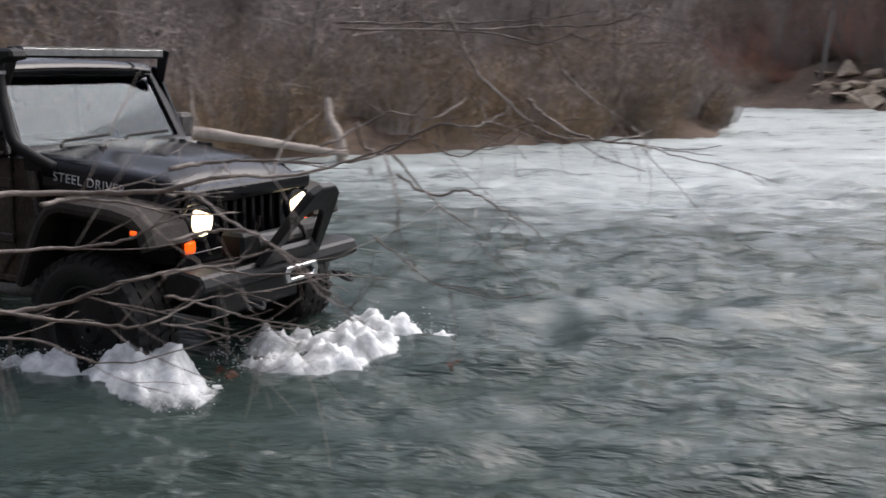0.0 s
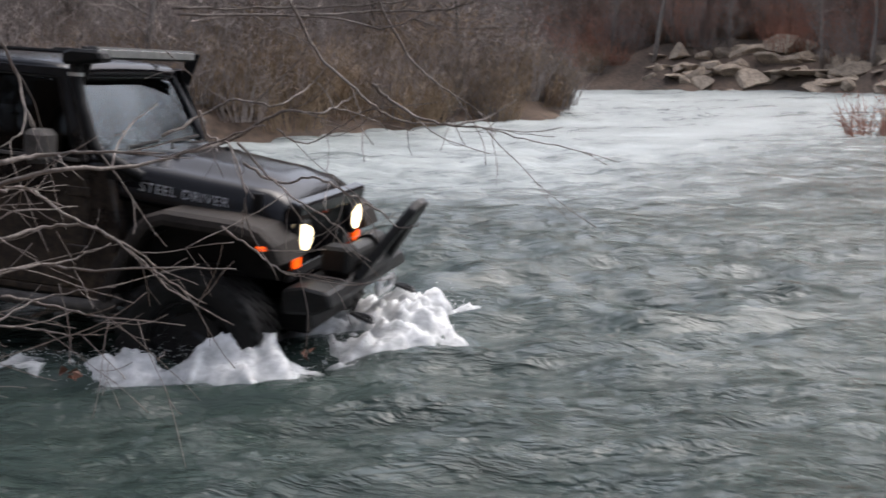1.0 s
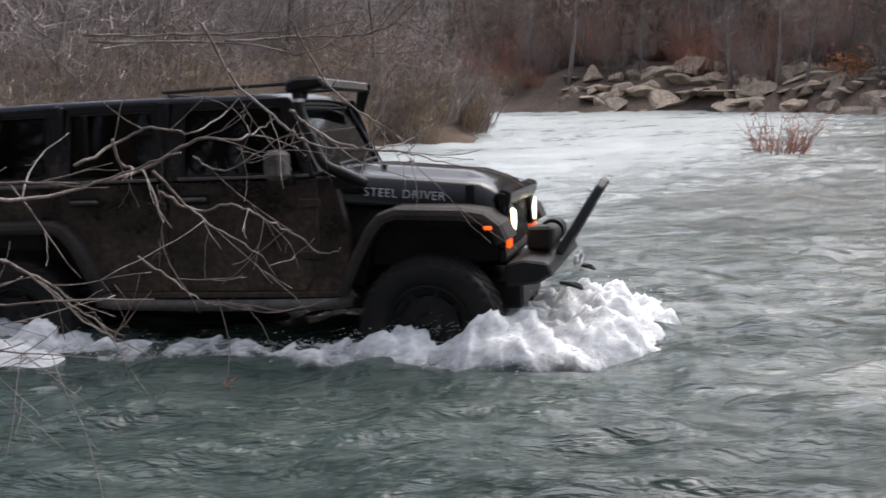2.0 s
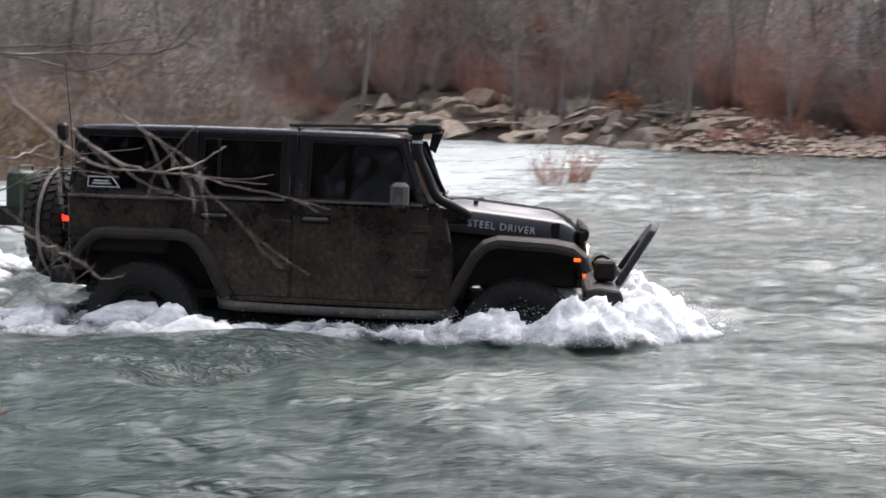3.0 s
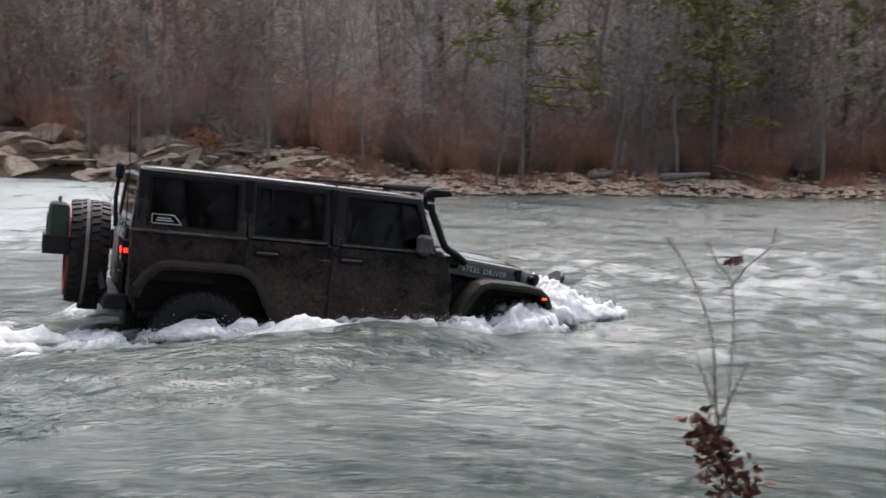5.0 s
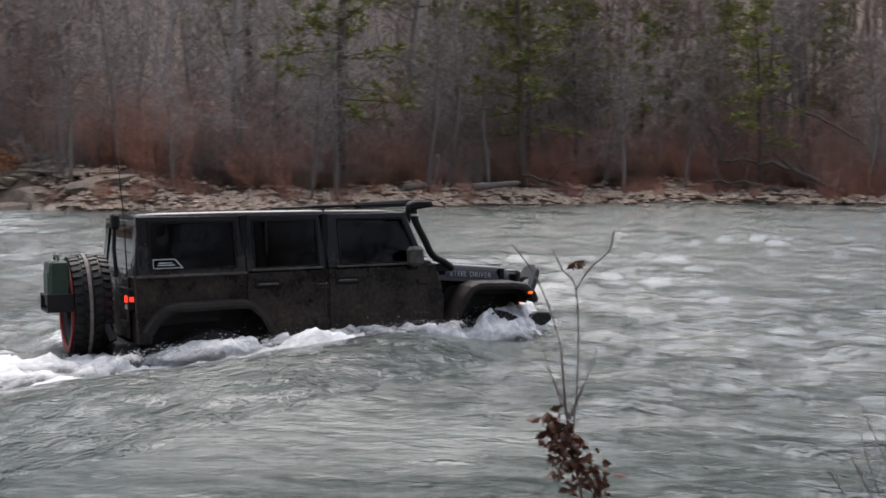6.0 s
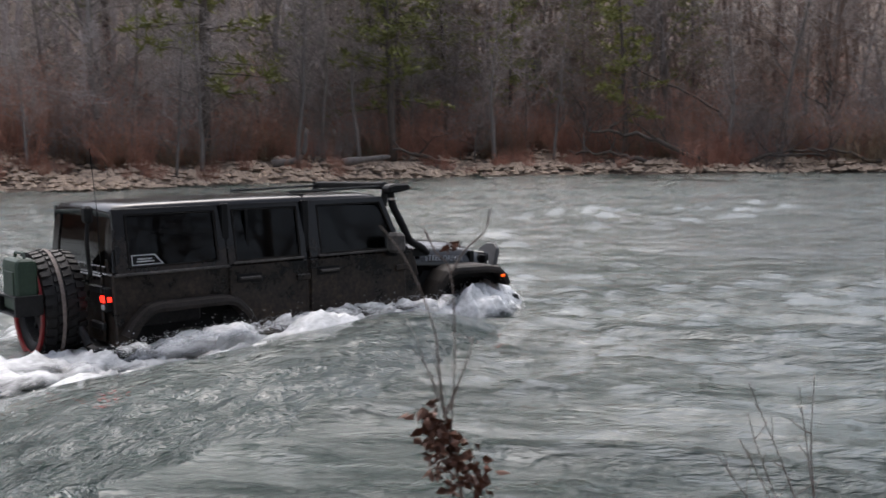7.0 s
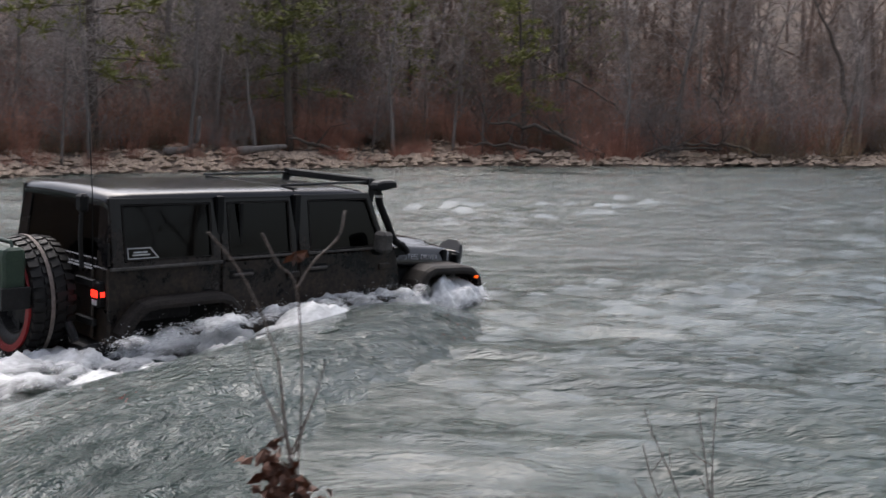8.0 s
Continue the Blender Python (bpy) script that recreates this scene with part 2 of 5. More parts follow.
WHITE_DECAL = material("white_decal", (0.4, 0.4, 0.4), (0.6, 0.6, 0.6), 0.5, 40, 0.0)
CAN = material("dark_green_enamel", (0.012, 0.03, 0.018), (0.03, 0.06, 0.036), 0.45, 12, 0.2)
STRAP = material("beige_webbing", (0.12, 0.1, 0.085), (0.22, 0.18, 0.16), 0.8, 30, 0.3)
RED = lamp_material("red_tail_lamp", (0.9, 0.02, 0.01), 1.6)
DARK_RED = material("red_plastic", (0.2, 0.008, 0.01), (0.32, 0.015, 0.018), 0.4, 12, 0.1)
AMBER = lamp_material("amber_lamp", (1.0, 0.10, 0.005), 0.7)
HEAD = lamp_material("warm_headlamp", (1.0, 0.80, 0.50), 2.2)
TINT = glass_material("dark_tinted_glass", (0.003, 0.0033, 0.0036), ior=1.25)
CLEAR = glass_material("windscreen_glass", (0.42, 0.56, 0.63), ior=1.4)
SEAT = material("dark_seat_cloth", (0.012, 0.012, 0.013), (0.03, 0.03, 0.03), 0.9, 20, 0.2)
BARK = material("grey_brown_bark", (0.07, 0.058, 0.05), (0.25, 0.215, 0.19), 0.9, 3, 0.6, per_object=0.3, stretch=(4, 4, 0.6), fine=14)
PINE_BARK = material("dark_pine_bark", (0.035, 0.028, 0.023), (0.12, 0.09, 0.07), 0.9, 3, 0.6, stretch=(4, 4, 0.8), fine=14)
TWIG = material("grey_twigs", (0.13, 0.105, 0.092), (0.36, 0.31, 0.28), 0.9, 0.7, 0.0, per_object=0.35)
PALE_TWIG = material("pale_grey_twigs", (0.24, 0.202, 0.187), (0.55, 0.485, 0.45), 0.9, 0.7, 0.0)
BROWN_TWIG = material("brown_twigs", (0.085, 0.058, 0.045), (0.27, 0.19, 0.148), 0.9, 0.5, 0.0)
RED_TWIG = material("rust_brown_twigs", (0.18, 0.078, 0.053), (0.45, 0.225, 0.155), 0.9, 0.9, 0.0, per_object=0.4)
TAN_TWIG = material("tan_bramble_stems", (0.13, 0.088, 0.052), (0.36, 0.26, 0.165), 0.9, 0.9, 0.0, per_object=0.35)
NEEDLES = material("olive_pine_needles", (0.08, 0.09, 0.018), (0.24, 0.23, 0.06), 0.8, 1.5, 0.0, per_object=0.2)
DEAD_LEAF = material("brown_dead_leaves", (0.035, 0.014, 0.008), (0.15, 0.06, 0.032), 0.8, 20, 0.2)
OAK_LEAF = material("orange_dry_leaves", (0.16, 0.06, 0.025), (0.36, 0.15, 0.06), 0.85, 3, 0.0)
NEAR_TWIG = material("pale_near_twig", (0.10, 0.085, 0.075), (0.27, 0.235, 0.21), 0.85, 30, 0.3, fine=120)
DRIFTWOOD = material("bleached_driftwood", (0.2, 0.165, 0.14), (0.45, 0.39, 0.34), 0.9, 2, 0.5, stretch=(1, 1, 4))
ROCK = material("tan_grey_sandstone", (0.11, 0.083, 0.06), (0.42, 0.335, 0.25), 0.9, 1.6, 0.9, per_object=0.3, fine=12)
GRAVEL = material("river_gravel", (0.15, 0.108, 0.077), (0.46, 0.35, 0.26), 0.9, 3, 0.5, fine=9)
GROUND = material("leaf_litter_ground", (0.03, 0.021, 0.015), (0.13, 0.088, 0.06), 0.95, 0.5, 0.8, 9, fine=5)


# ---- shaping helpers
def part(name, bm, mat, parent=None, label="", smooth=False):
    """Links a bmesh, or a (verts, faces) pair, as one mesh object under parent."""
    me = bpy.data.meshes.new(name)
    if isinstance(bm, tuple):
        me.from_pydata(bm[0], [], bm[1])
    else:
        bm.to_mesh(me)
        bm.free()
    if smooth:
        me.polygons.foreach_set("use_smooth", [True] * len(me.polygons))
    me.materials.append(mat)
    me.update()
    ob = new(name, me)
    if parent is not None:
        ob.parent = parent
    if label:
        tagged(ob, label)
    return ob


def soften(bm, width, segments=1):
    if width:
        bmesh.ops.bevel(bm, geom=list(bm.edges), offset=width, segments=segments, affect="EDGES", profile=0.6, clamp_overlap=True)
    return bm


def box(x0, x1, y0, y1, z0, z1, edge=0.008):
    bm = bmesh.new()
    bmesh.ops.create_cube(bm, size=1)
    for v in bm.verts:
        v.co = Vector(((x0 + x1) / 2 + v.co.x * (x1 - x0), (y0 + y1) / 2 + v.co.y * (y1 - y0), (z0 + z1) / 2 + v.co.z * (z1 - z0)))
    return soften(bm, edge)


def prism(profile, y0, y1, edge=0.01, shape=None):
    """A side profile (x, z) carried across from y0 to y1; shape(x, y, z) may bend it."""
    bm = bmesh.new()
    a = [bm.verts.new((x, y0, z)) for x, z in profile]
    b = [bm.verts.new((x, y1, z)) for x, z in profile]
    k = len(profile)
    bm.faces.new(a)
    bm.faces.new(b[::-1])
    for i in range(k):
        bm.faces.new((a[i], b[i], b[(i + 1) % k], a[(i + 1) % k]))
    bmesh.ops.recalc_face_normals(bm, faces=list(bm.faces))
    soften(bm, edge)
    if shape:
        for v in bm.verts:
            v.co = Vector(shape(*v.co))
    return bm


def ring(outer, inner, push, edge=0.006):
    """A frame between two outlines of equally many corners, thickened by the vector push."""
    bm = bmesh.new()
    k, push = len(outer), Vector(push)
    rows = [[bm.verts.new(Vector(p) + d) for p in line] for line in (outer, inner) for d in (Vector(), push)]
    o0, o1, i0, i1 = rows
    for j in range(k):
        q = (j + 1) % k
        bm.faces.new((o0[j], o0[q], i0[q], i0[j]))
        bm.faces.new((o1[j], i1[j], i1[q], o1[q]))
        bm.faces.new((o0[j], o1[j], o1[q], o0[q]))
        bm.faces.new((i0[j], i0[q], i1[q], i1[j]))
    bmesh.ops.recalc_face_normals(bm, faces=list(bm.faces))
    return soften(bm, edge)


def sheet(points, push, edge=0.002):
    """A flat plate with the given outline."""
    bm = bmesh.new()
    a = [bm.verts.new(p) for p in points]
    b = [bm.verts.new(Vector(p) + Vector(push)) for p in points]
    k = len(a)
    bm.faces.new(a)
    bm.faces.new(b[::-1])
    for i in range(k):
        bm.faces.new((a[i], b[i], b[(i + 1) % k], a[(i + 1) % k]))
    bmesh.ops.recalc_face_normals(bm, faces=list(bm.faces))
    return soften(bm, edge)


def tube_into(verts, faces, points, radii, sides=6):
    """Adds a tapering tube along points to the lists."""
    pts = [Vector(p) for p in points]
    if isinstance(radii, (int, float)):
        radii = [radii] * len(pts)
    first = len(verts)
    for i, p in enumerate(pts):
        d = (pts[min(i + 1, len(pts) - 1)] - pts[max(i - 1, 0)]).normalized()
        u = d.cross(Vector((0, 0, 1)) if abs(d.z) < 0.9 else Vector((1, 0, 0))).normalized()
        w = d.cross(u)
        for s in range(sides):
            a = 2 * math.pi * s / sides
            verts.append(p + (u * math.cos(a) + w * math.sin(a)) * radii[i])
    for i in range(len(pts) - 1):
        for s in range(sides):
            a, b = first + i * sides + s, first + i * sides + (s + 1) % sides
            faces.append((a, b, b + sides, a + sides))
    faces.append(tuple(first + s for s in range(sides))[::-1])
    faces.append(tuple(first + (len(pts) - 1) * sides + s for s in range(sides)))


def tube(points, radii, sides=8):
    v, f = [], []
    tube_into(v, f, points, radii, sides)
    return v, f


def lathe(profile, segments=40):
    """Turns a profile of (radius, y) round the y axis, closed on itself."""
    v, f, k = [], [], len(profile)
    for s in range(segments):
        a = 2 * math.pi * s / segments
        v += [Vector((r * math.cos(a), y, r * math.sin(a))) for r, y in profile]
    for s in range(segments):
        for j in range(k):
            a, b = s * k + j, s * k + (j + 1) % k
            c, d = ((s + 1) % segments) * k + (j + 1) % k, ((s + 1) % segments) * k + j
            f.append((a, b, c, d))
    return v, f


def curve_through(points, steps=6):
    """Catmull-Rom points through the given ones."""
    p = [Vector(q) for q in points]
    p = [p[0] * 2 - p[1]] + p + [p[-1] * 2 - p[-2]]
    out = []
    for i in range(1, len(p) - 2):
        for s in range(steps):
            t = s / steps
            out.append(0.5 * (2 * p[i] + (p[i + 1] - p[i - 1]) * t + (2 * p[i - 1] - 5 * p[i] + 4 * p[i + 1] - p[i + 2]) * t * t
                              + (3 * p[i] - p[i - 1] - 3 * p[i + 1] + p[i + 2]) * t ** 3))
    return out + [p[-2]]

# ---- the ground: one sheet with the river bed, the banks and the wooded hill
FAR_SHORE = [(-400, 120), (-150, 85), (-60, 70), (-28, 66), (-18, 67), (-9, 60), (-2, 54), (5, 53), (13, 56), (26, 58), (34, 54), (44, 47), (60, 36), (100, 10), (220, -80)]
SPIT = [(-400, 10), (-60, 6), (-27, 9), (-20, 15), (-18.6, 19), (-18.4, 24), (-17.6, 29), (-17, 33), (-18, 36.5), (-23, 42), (-34, 52), (-60, 60), (-150, 75), (-400, 100)]
NEAR_SHORE = [(-400, -120), (-120, -40), (-40, -12), (-14, -3), (-5, 1.2), (-1.5, 2.6), (1.5, 4.2), (3.5, 4.0), (7, 2.0), (15, -4), (40, -22), (100, -70), (220, -180)]


SHRINK = 0.88
FAR_SHORE, SPIT = ([(x * SHRINK, y * SHRINK) for x, y in line] for line in (FAR_SHORE, SPIT))


def inside(px, py, poly):
    hit = np.zeros(px.shape, bool)
    for (x0, y0), (x1, y1) in zip(poly, poly[1:] + poly[:1]):
        if y0 != y1:
            hit ^= ((y0 > py) != (y1 > py)) & (px < (x1 - x0) * (py - y0) / (y1 - y0) + x0)
    return hit


def to_line(px, py, line):
    best = np.full(px.shape, 1e9)
    for (x0, y0), (x1, y1) in zip(line, line[1:]):
        dx, dy = x1 - x0, y1 - y0
        t = np.clip(((px - x0) * dx + (py - y0) * dy) / (dx * dx + dy * dy), 0, 1)
        best = np.minimum(best, np.hypot(px - x0 - t * dx, py - y0 - t * dy))
    return best


def shore_depths(px, py):
    """How far each place lies inside the far bank, the spit and the near bank (negative: in the river)."""
    far_poly = FAR_SHORE + [(220, 9000), (-400, 9000)]
    near_poly = NEAR_SHORE + [(220, -9000), (-400, -9000)]
    out = []
    for line, poly in ((FAR_SHORE, far_poly), (SPIT, SPIT), (NEAR_SHORE, near_poly)):
        d = to_line(px, py, line)
        out.append(np.where(inside(px, py, poly), d, -d))
    out[0] = np.where((px > 220) & (py > -80), 40.0, out[0])
    out[2] = np.where((np.abs(px) > 220) & (py < -80), 40.0, out[2])
    return out


def rough(px, py):
    return (np.sin(px * 0.9 + 1.3 * np.sin(py * 0.37)) * np.cos(py * 0.8 + np.sin(px * 0.53)) + 0.5 * np.sin(px * 2.3 + py * 1.7) * np.sin(py * 2.9 - px * 0.6))


def ground_height(px, py):
    px, py = np.asarray(px, float), np.asarray(py, float)
    far, spit, near = shore_depths(px, py)
    wob = rough(px, py)
    far = far + wob * 0.5
    spit = spit + wob * 0.4
    depth = np.maximum(np.maximum(far, spit), near)
    bed = -0.95 * np.clip(-depth / 5, 0, 1) - 0.15 * (depth < 0)
    low = np.interp(px, [38, 70], [1.0, 0.7])
    bank = np.interp(far, [0, 1.5, 8, 20, 90, 220, 900], [0, 0.4, 1.5, 4.6, 38, 70, 90]) * low
    bank = bank + np.interp(px, [-34, -26, -4, 3], [0, 1, 1, 0]) * np.interp(far, [0, 1.5, 6, 16, 30], [0, 0.6, 1.6, 1.0, 0])
    tongue = np.interp(spit, [0, 0.8, 3, 9, 30, 80], [0, 0.5, 1.5, 3.6, 6, 9])
    # the near bank rises unseen behind the camera, to block low sky
    here = np.interp(near, [0, 1.2, 6, 12, 40, 300], [0, 0.18, 0.22, 1.2, 14, 40])
    land = np.maximum(np.maximum(np.where(far > 0, bank, -9), np.where(spit > 0, tongue, -9)), np.where(near > 0, here, -9))
    return np.where(depth > 0, land + wob * 0.09 * np.clip(depth, 0, 1), bed + wob * 0.05)


def height_at(x, y):
    return float(ground_height(np.array([x]), np.array([y]))[0])


def polar_sheet(name, mat, radii, angles, height, label, category):
    r, a = np.meshgrid(radii, angles, indexing="ij")
    px, py = r * np.sin(a), r * np.cos(a)
    pz = height(px, py, r)
    v = np.stack([px, py, pz], -1).reshape(-1, 3)
    k = len(angles)
    i, j = np.meshgrid(np.arange(len(radii) - 1), np.arange(k - 1), indexing="ij")
    q = (i * k + j).ravel()
    f = np.stack([q, q + k, q + k + 1, q + 1], -1)
    me = bpy.data.meshes.new(name)
    me.vertices.add(len(v))
    me.vertices.foreach_set("co", v.astype(np.float32).ravel())
    me.loops.add(len(f) * 4)
    me.loops.foreach_set("vertex_index", f.astype(np.int32).ravel())
    me.polygons.add(len(f))
    me.polygons.foreach_set("loop_start", np.arange(0, len(f) * 4, 4, dtype=np.int32))
    me.update(calc_edges=True)
    me.polygons.foreach_set("use_smooth", [True] * len(f))
    me.materials.append(mat)
    return tagged(new(name, me), label, category, kind="structure")


polar_sheet("ground", GROUND, np.concatenate([[0.02], np.geomspace(0.6, 4000, 230)]), np.linspace(-math.pi, math.pi, 361),
            lambda x, y, r: ground_height(x, y), "brown leaf-littered ground with low banks beside the river", "ground")

# ---- the river
wave_rng = np.random.RandomState(7)
WAVES = []
for _ in range(70):
    length = 0.18 * (7.0 ** wave_rng.rand())
    turn = wave_rng.normal(math.pi / 2, 0.6)
    WAVES.append((2 * math.pi / length * math.cos(turn), 2 * math.pi / length * math.sin(turn), wave_rng.rand() * 6.28, 0.0088 * length, length))


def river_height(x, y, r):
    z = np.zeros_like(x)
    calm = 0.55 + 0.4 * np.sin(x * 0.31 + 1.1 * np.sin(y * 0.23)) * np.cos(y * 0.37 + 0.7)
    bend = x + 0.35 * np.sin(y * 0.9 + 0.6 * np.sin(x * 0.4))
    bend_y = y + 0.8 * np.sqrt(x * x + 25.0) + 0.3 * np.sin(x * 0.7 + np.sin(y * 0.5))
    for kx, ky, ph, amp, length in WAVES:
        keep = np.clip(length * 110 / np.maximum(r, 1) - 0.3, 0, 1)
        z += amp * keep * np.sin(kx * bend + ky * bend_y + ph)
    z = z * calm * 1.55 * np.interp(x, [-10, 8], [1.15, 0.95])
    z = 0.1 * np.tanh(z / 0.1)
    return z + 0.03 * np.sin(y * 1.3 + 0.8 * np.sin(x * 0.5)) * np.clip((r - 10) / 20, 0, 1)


river = polar_sheet("river", WATER, np.geomspace(0.4, 115, 520), np.radians(np.linspace(-95, 88, 600)), river_height,
            "fast grey-green river with choppy ripples and foam streaks", "river")


# ---- trees
def limb(rng, start, way, length, radius, bend, steps):
    pts, p, d = [Vector(start)], Vector(start), Vector(way).normalized()
    for _ in range(steps):
        d = (d + Vector((rng.uniform(-1, 1), rng.uniform(-1, 1), rng.uniform(-0.7, 1))) * bend).normalized()
        p = p + d * (length / steps)
        pts.append(p)
    return pts, [radius * (1 - 0.8 * i / steps) for i in range(steps + 1)]


def bare_tree(seed, height, radius, low=0.25, limbs=15, fine=5):
    """A leafless tree: trunk and limbs in one mesh, the haze of twigs in another."""
    rng = random.Random(seed)
    tv, tf, cv, cf = [], [], [], []
    trunk, rad = limb(rng, (0, 0, -0.3), (rng.uniform(-0.08, 0.08), rng.uniform(-0.08, 0.08), 1), height, radius, 0.09, 9)
    tube_into(tv, tf, trunk, rad, 7)
    for i in range(limbs):
        u = low + (0.97 - low) * (i + rng.random()) / limbs
        k = min(int(u * 9), 8)
        s = trunk[k].lerp(trunk[k + 1], u * 9 - k)
        a = rng.uniform(0, 6.28)
        size = height * (0.42 - 0.28 * u) * rng.uniform(0.7, 1.2)
        pts, rr = limb(rng, s, (math.cos(a), math.sin(a), rng.uniform(0.4, 1.3)), size, radius * 0.42 * (1.05 - u), 0.22, 5)
        tube_into(tv, tf, pts, rr, 4)
        for j in range(6):
            m = rng.randint(1, 5)
            b = rng.uniform(0, 6.28)
            p2, r2 = limb(rng, pts[m], (math.cos(b), math.sin(b), rng.uniform(0.0, 1.2)), size * rng.uniform(0.3, 0.55), 0.028, 0.3, 3)
            tube_into(cv, cf, p2, r2, 3)
            for _ in range(fine):
                c = rng.uniform(0, 6.28)
                p3, r3 = limb(rng, p2[rng.randint(1, 3)], (math.cos(c), math.sin(c), rng.uniform(-0.2, 1.0)), size * rng.uniform(0.2, 0.38), 0.017, 0.3, 1)
                tube_into(cv, cf, p3, r3, 3)
    return (tv, tf), (cv, cf)


def tree_thing(seed, height, radius, label, **more):
    top = tagged(new("bare_tree"), label, "tree", "bare riverside trees")
    a, b = bare_tree(seed, height, radius, **more)
    part("trunk", a, BARK, top, smooth=True)
    part("crown", b, TWIG, top)
    return top


def pine_thing(seed, height):
    rng = random.Random(seed)
    top = tagged(new("pine_tree"), "tall pine with olive green needle clumps", "tree", "pines in the wood")
    tv, tf, nv, nf = [], [], [], []
    trunk, rad = limb(rng, (0, 0, -0.3), (0.02, 0, 1), height, 0.3, 0.03, 8)
    tube_into(tv, tf, trunk, rad, 8)
    for i in range(34):
        u = 0.22 + 0.76 * (i + rng.random()) / 34
        k = min(int(u * 8), 7)
        s = trunk[k].lerp(trunk[k + 1], u * 8 - k)
        a = rng.uniform(0, 6.28)
        size = height * 0.24 * (1.12 - u) * rng.uniform(0.6, 1.25) + 0.5
        pts, rr = limb(rng, s, (math.cos(a), math.sin(a), rng.uniform(-0.15, 0.35)), size, 0.05, 0.12, 4)
        tube_into(tv, tf, pts, rr, 4)
        for _ in range(15):
            c = pts[rng.randint(1, 4)] + Vector((rng.gauss(0, 0.3), rng.gauss(0, 0.3), rng.gauss(0.05, 0.2)))
            for _ in range(7):
                d = Vector((rng.gauss(0, 1), rng.gauss(0, 1), rng.gauss(0.3, 0.7))).normalized() * rng.uniform(0.3, 0.62)
                w = d.cross(Vector((rng.gauss(0, 1), rng.gauss(0, 1), 1))).normalized() * 0.075
                q = len(nv)
                nv += [c - w, c + w, c + d]
                nf.append((q, q + 1, q + 2))
    part("trunk", (tv, tf), PINE_BARK, top, smooth=True)
    part("needles", (nv, nf), NEEDLES, top)
    return top


def shrub_mesh(seed, stems, height, spread):
    rng = random.Random(seed)
    v, f = [], []
    for _ in range(stems):
        a, r = rng.uniform(0, 6.28), spread * math.sqrt(rng.random())
        base = Vector((math.cos(a) * r, math.sin(a) * r, -0.1))
        pts, rr = limb(rng, base, (math.cos(a) * rng.uniform(0, 0.6), math.sin(a) * rng.uniform(0, 0.6), 1), height * rng.uniform(0.5, 1.15), 0.016, 0.22, 3)
        tube_into(v, f, pts, rr, 3)
        for _ in range(3):
            b = rng.uniform(0, 6.28)
            p2, r2 = limb(rng, pts[rng.randint(1, 3)], (math.cos(b), math.sin(b), rng.uniform(0, 1)), height * rng.uniform(0.15, 0.4), 0.009, 0.3, 2)
            tube_into(v, f, p2, r2, 3)
    return v, f


def boulder(seed, flat):
    rng = random.Random(seed)
    bm = bmesh.new()
    bmesh.ops.create_icosphere(bm, subdivisions=3, radius=1)
    off = Vector((rng.random() * 50, rng.random() * 50, rng.random() * 50))
    for p in range(11):
        nrm = Vector((rng.gauss(0, 1), rng.gauss(0, 1), rng.gauss(0, 0.8))).normalized()
        cut = rng.uniform(0.3, 0.62)
        for v in bm.verts:
            d = v.co.dot(nrm)
            if d > cut:
                v.co -= nrm * (d - cut)
    for v in bm.verts:
        v.co *= 1 + 0.1 * noise.noise(v.co * 1.7 + off) + 0.03 * noise.noise(v.co * 6 + off)
        v.co.z *= flat
        v.co.x *= 1.5
    return bm


place_rng = random.Random(21)
TREES = [tree_thing(100 + i, h, r, lab, low=lo, limbs=n) for i, (h, r, lo, n, lab) in enumerate((
    (17, 0.22, 0.3, 17, "tall bare grey hardwood standing on the wooded bank"), (14, 0.16, 0.2, 16, "slim leafless tree with grey twigs on the bank"),
    (11, 0.13, 0.12, 16, "small bare tree with many fine branches"), (18, 0.26, 0.35, 18, "tall bare grey hardwood standing on the wooded bank"),
    (9, 0.1, 0.08, 15, "small bare tree with many fine branches"), (13, 0.18, 0.22, 16, "slim leafless tree with grey twigs on the bank")))]
used = set()


def joined(name, variants, places, mat, label, category):
    """Many copies of a few meshes, joined into one uncountable mass."""
    vs, fs, first = [], [], 0
    cache = []
    for v, f in variants:
        tri = []
        for q in f:
            tri += [(q[0], q[k], q[k + 1]) for k in range(1, len(q) - 1)]
        cache.append((np.array([tuple(p) for p in v]), np.array(tri)))
    for x, y, s, turn in places:
        v, f = cache[place_rng.randrange(len(cache))]
        c, n = math.cos(turn) * s, math.sin(turn) * s
        vs.append(np.stack([v[:, 0] * c - v[:, 1] * n + x, v[:, 0] * n + v[:, 1] * c + y, v[:, 2] * s * place_rng.uniform(0.85, 1.15) + height_at(x, y)], -1))
        fs.append(f + first)
        first += len(v)
    v, f = np.concatenate(vs), np.concatenate(fs)
    me = bpy.data.meshes.new(name)
    me.vertices.add(len(v))
    me.vertices.foreach_set("co", v.astype(np.float32).ravel())
    me.loops.add(len(f) * 3)
    me.loops.foreach_set("vertex_index", f.astype(np.int32).ravel())
    me.polygons.add(len(f))
    me.polygons.foreach_set("loop_start", np.arange(0, len(f) * 3, 3, dtype=np.int32))
    me.update(calc_edges=True)
    me.materials.append(mat)
    return tagged(new(name, me), label, category, kind="stuff")



def plant(kinds, x, y, scale=1.0, lean=4):
    ob = kinds[place_rng.randrange(len(kinds))]
    m = pose(x, y, height_at(x, y), place_rng.uniform(-lean, lean), place_rng.uniform(-lean, lean), place_rng.uniform(0, 360))
    s = scale * place_rng.uniform(0.85, 1.2)
    if ob.name in used:
        ob = copy_thing(ob, m)
    used.add(ob.name)
    ob.matrix_basis = m
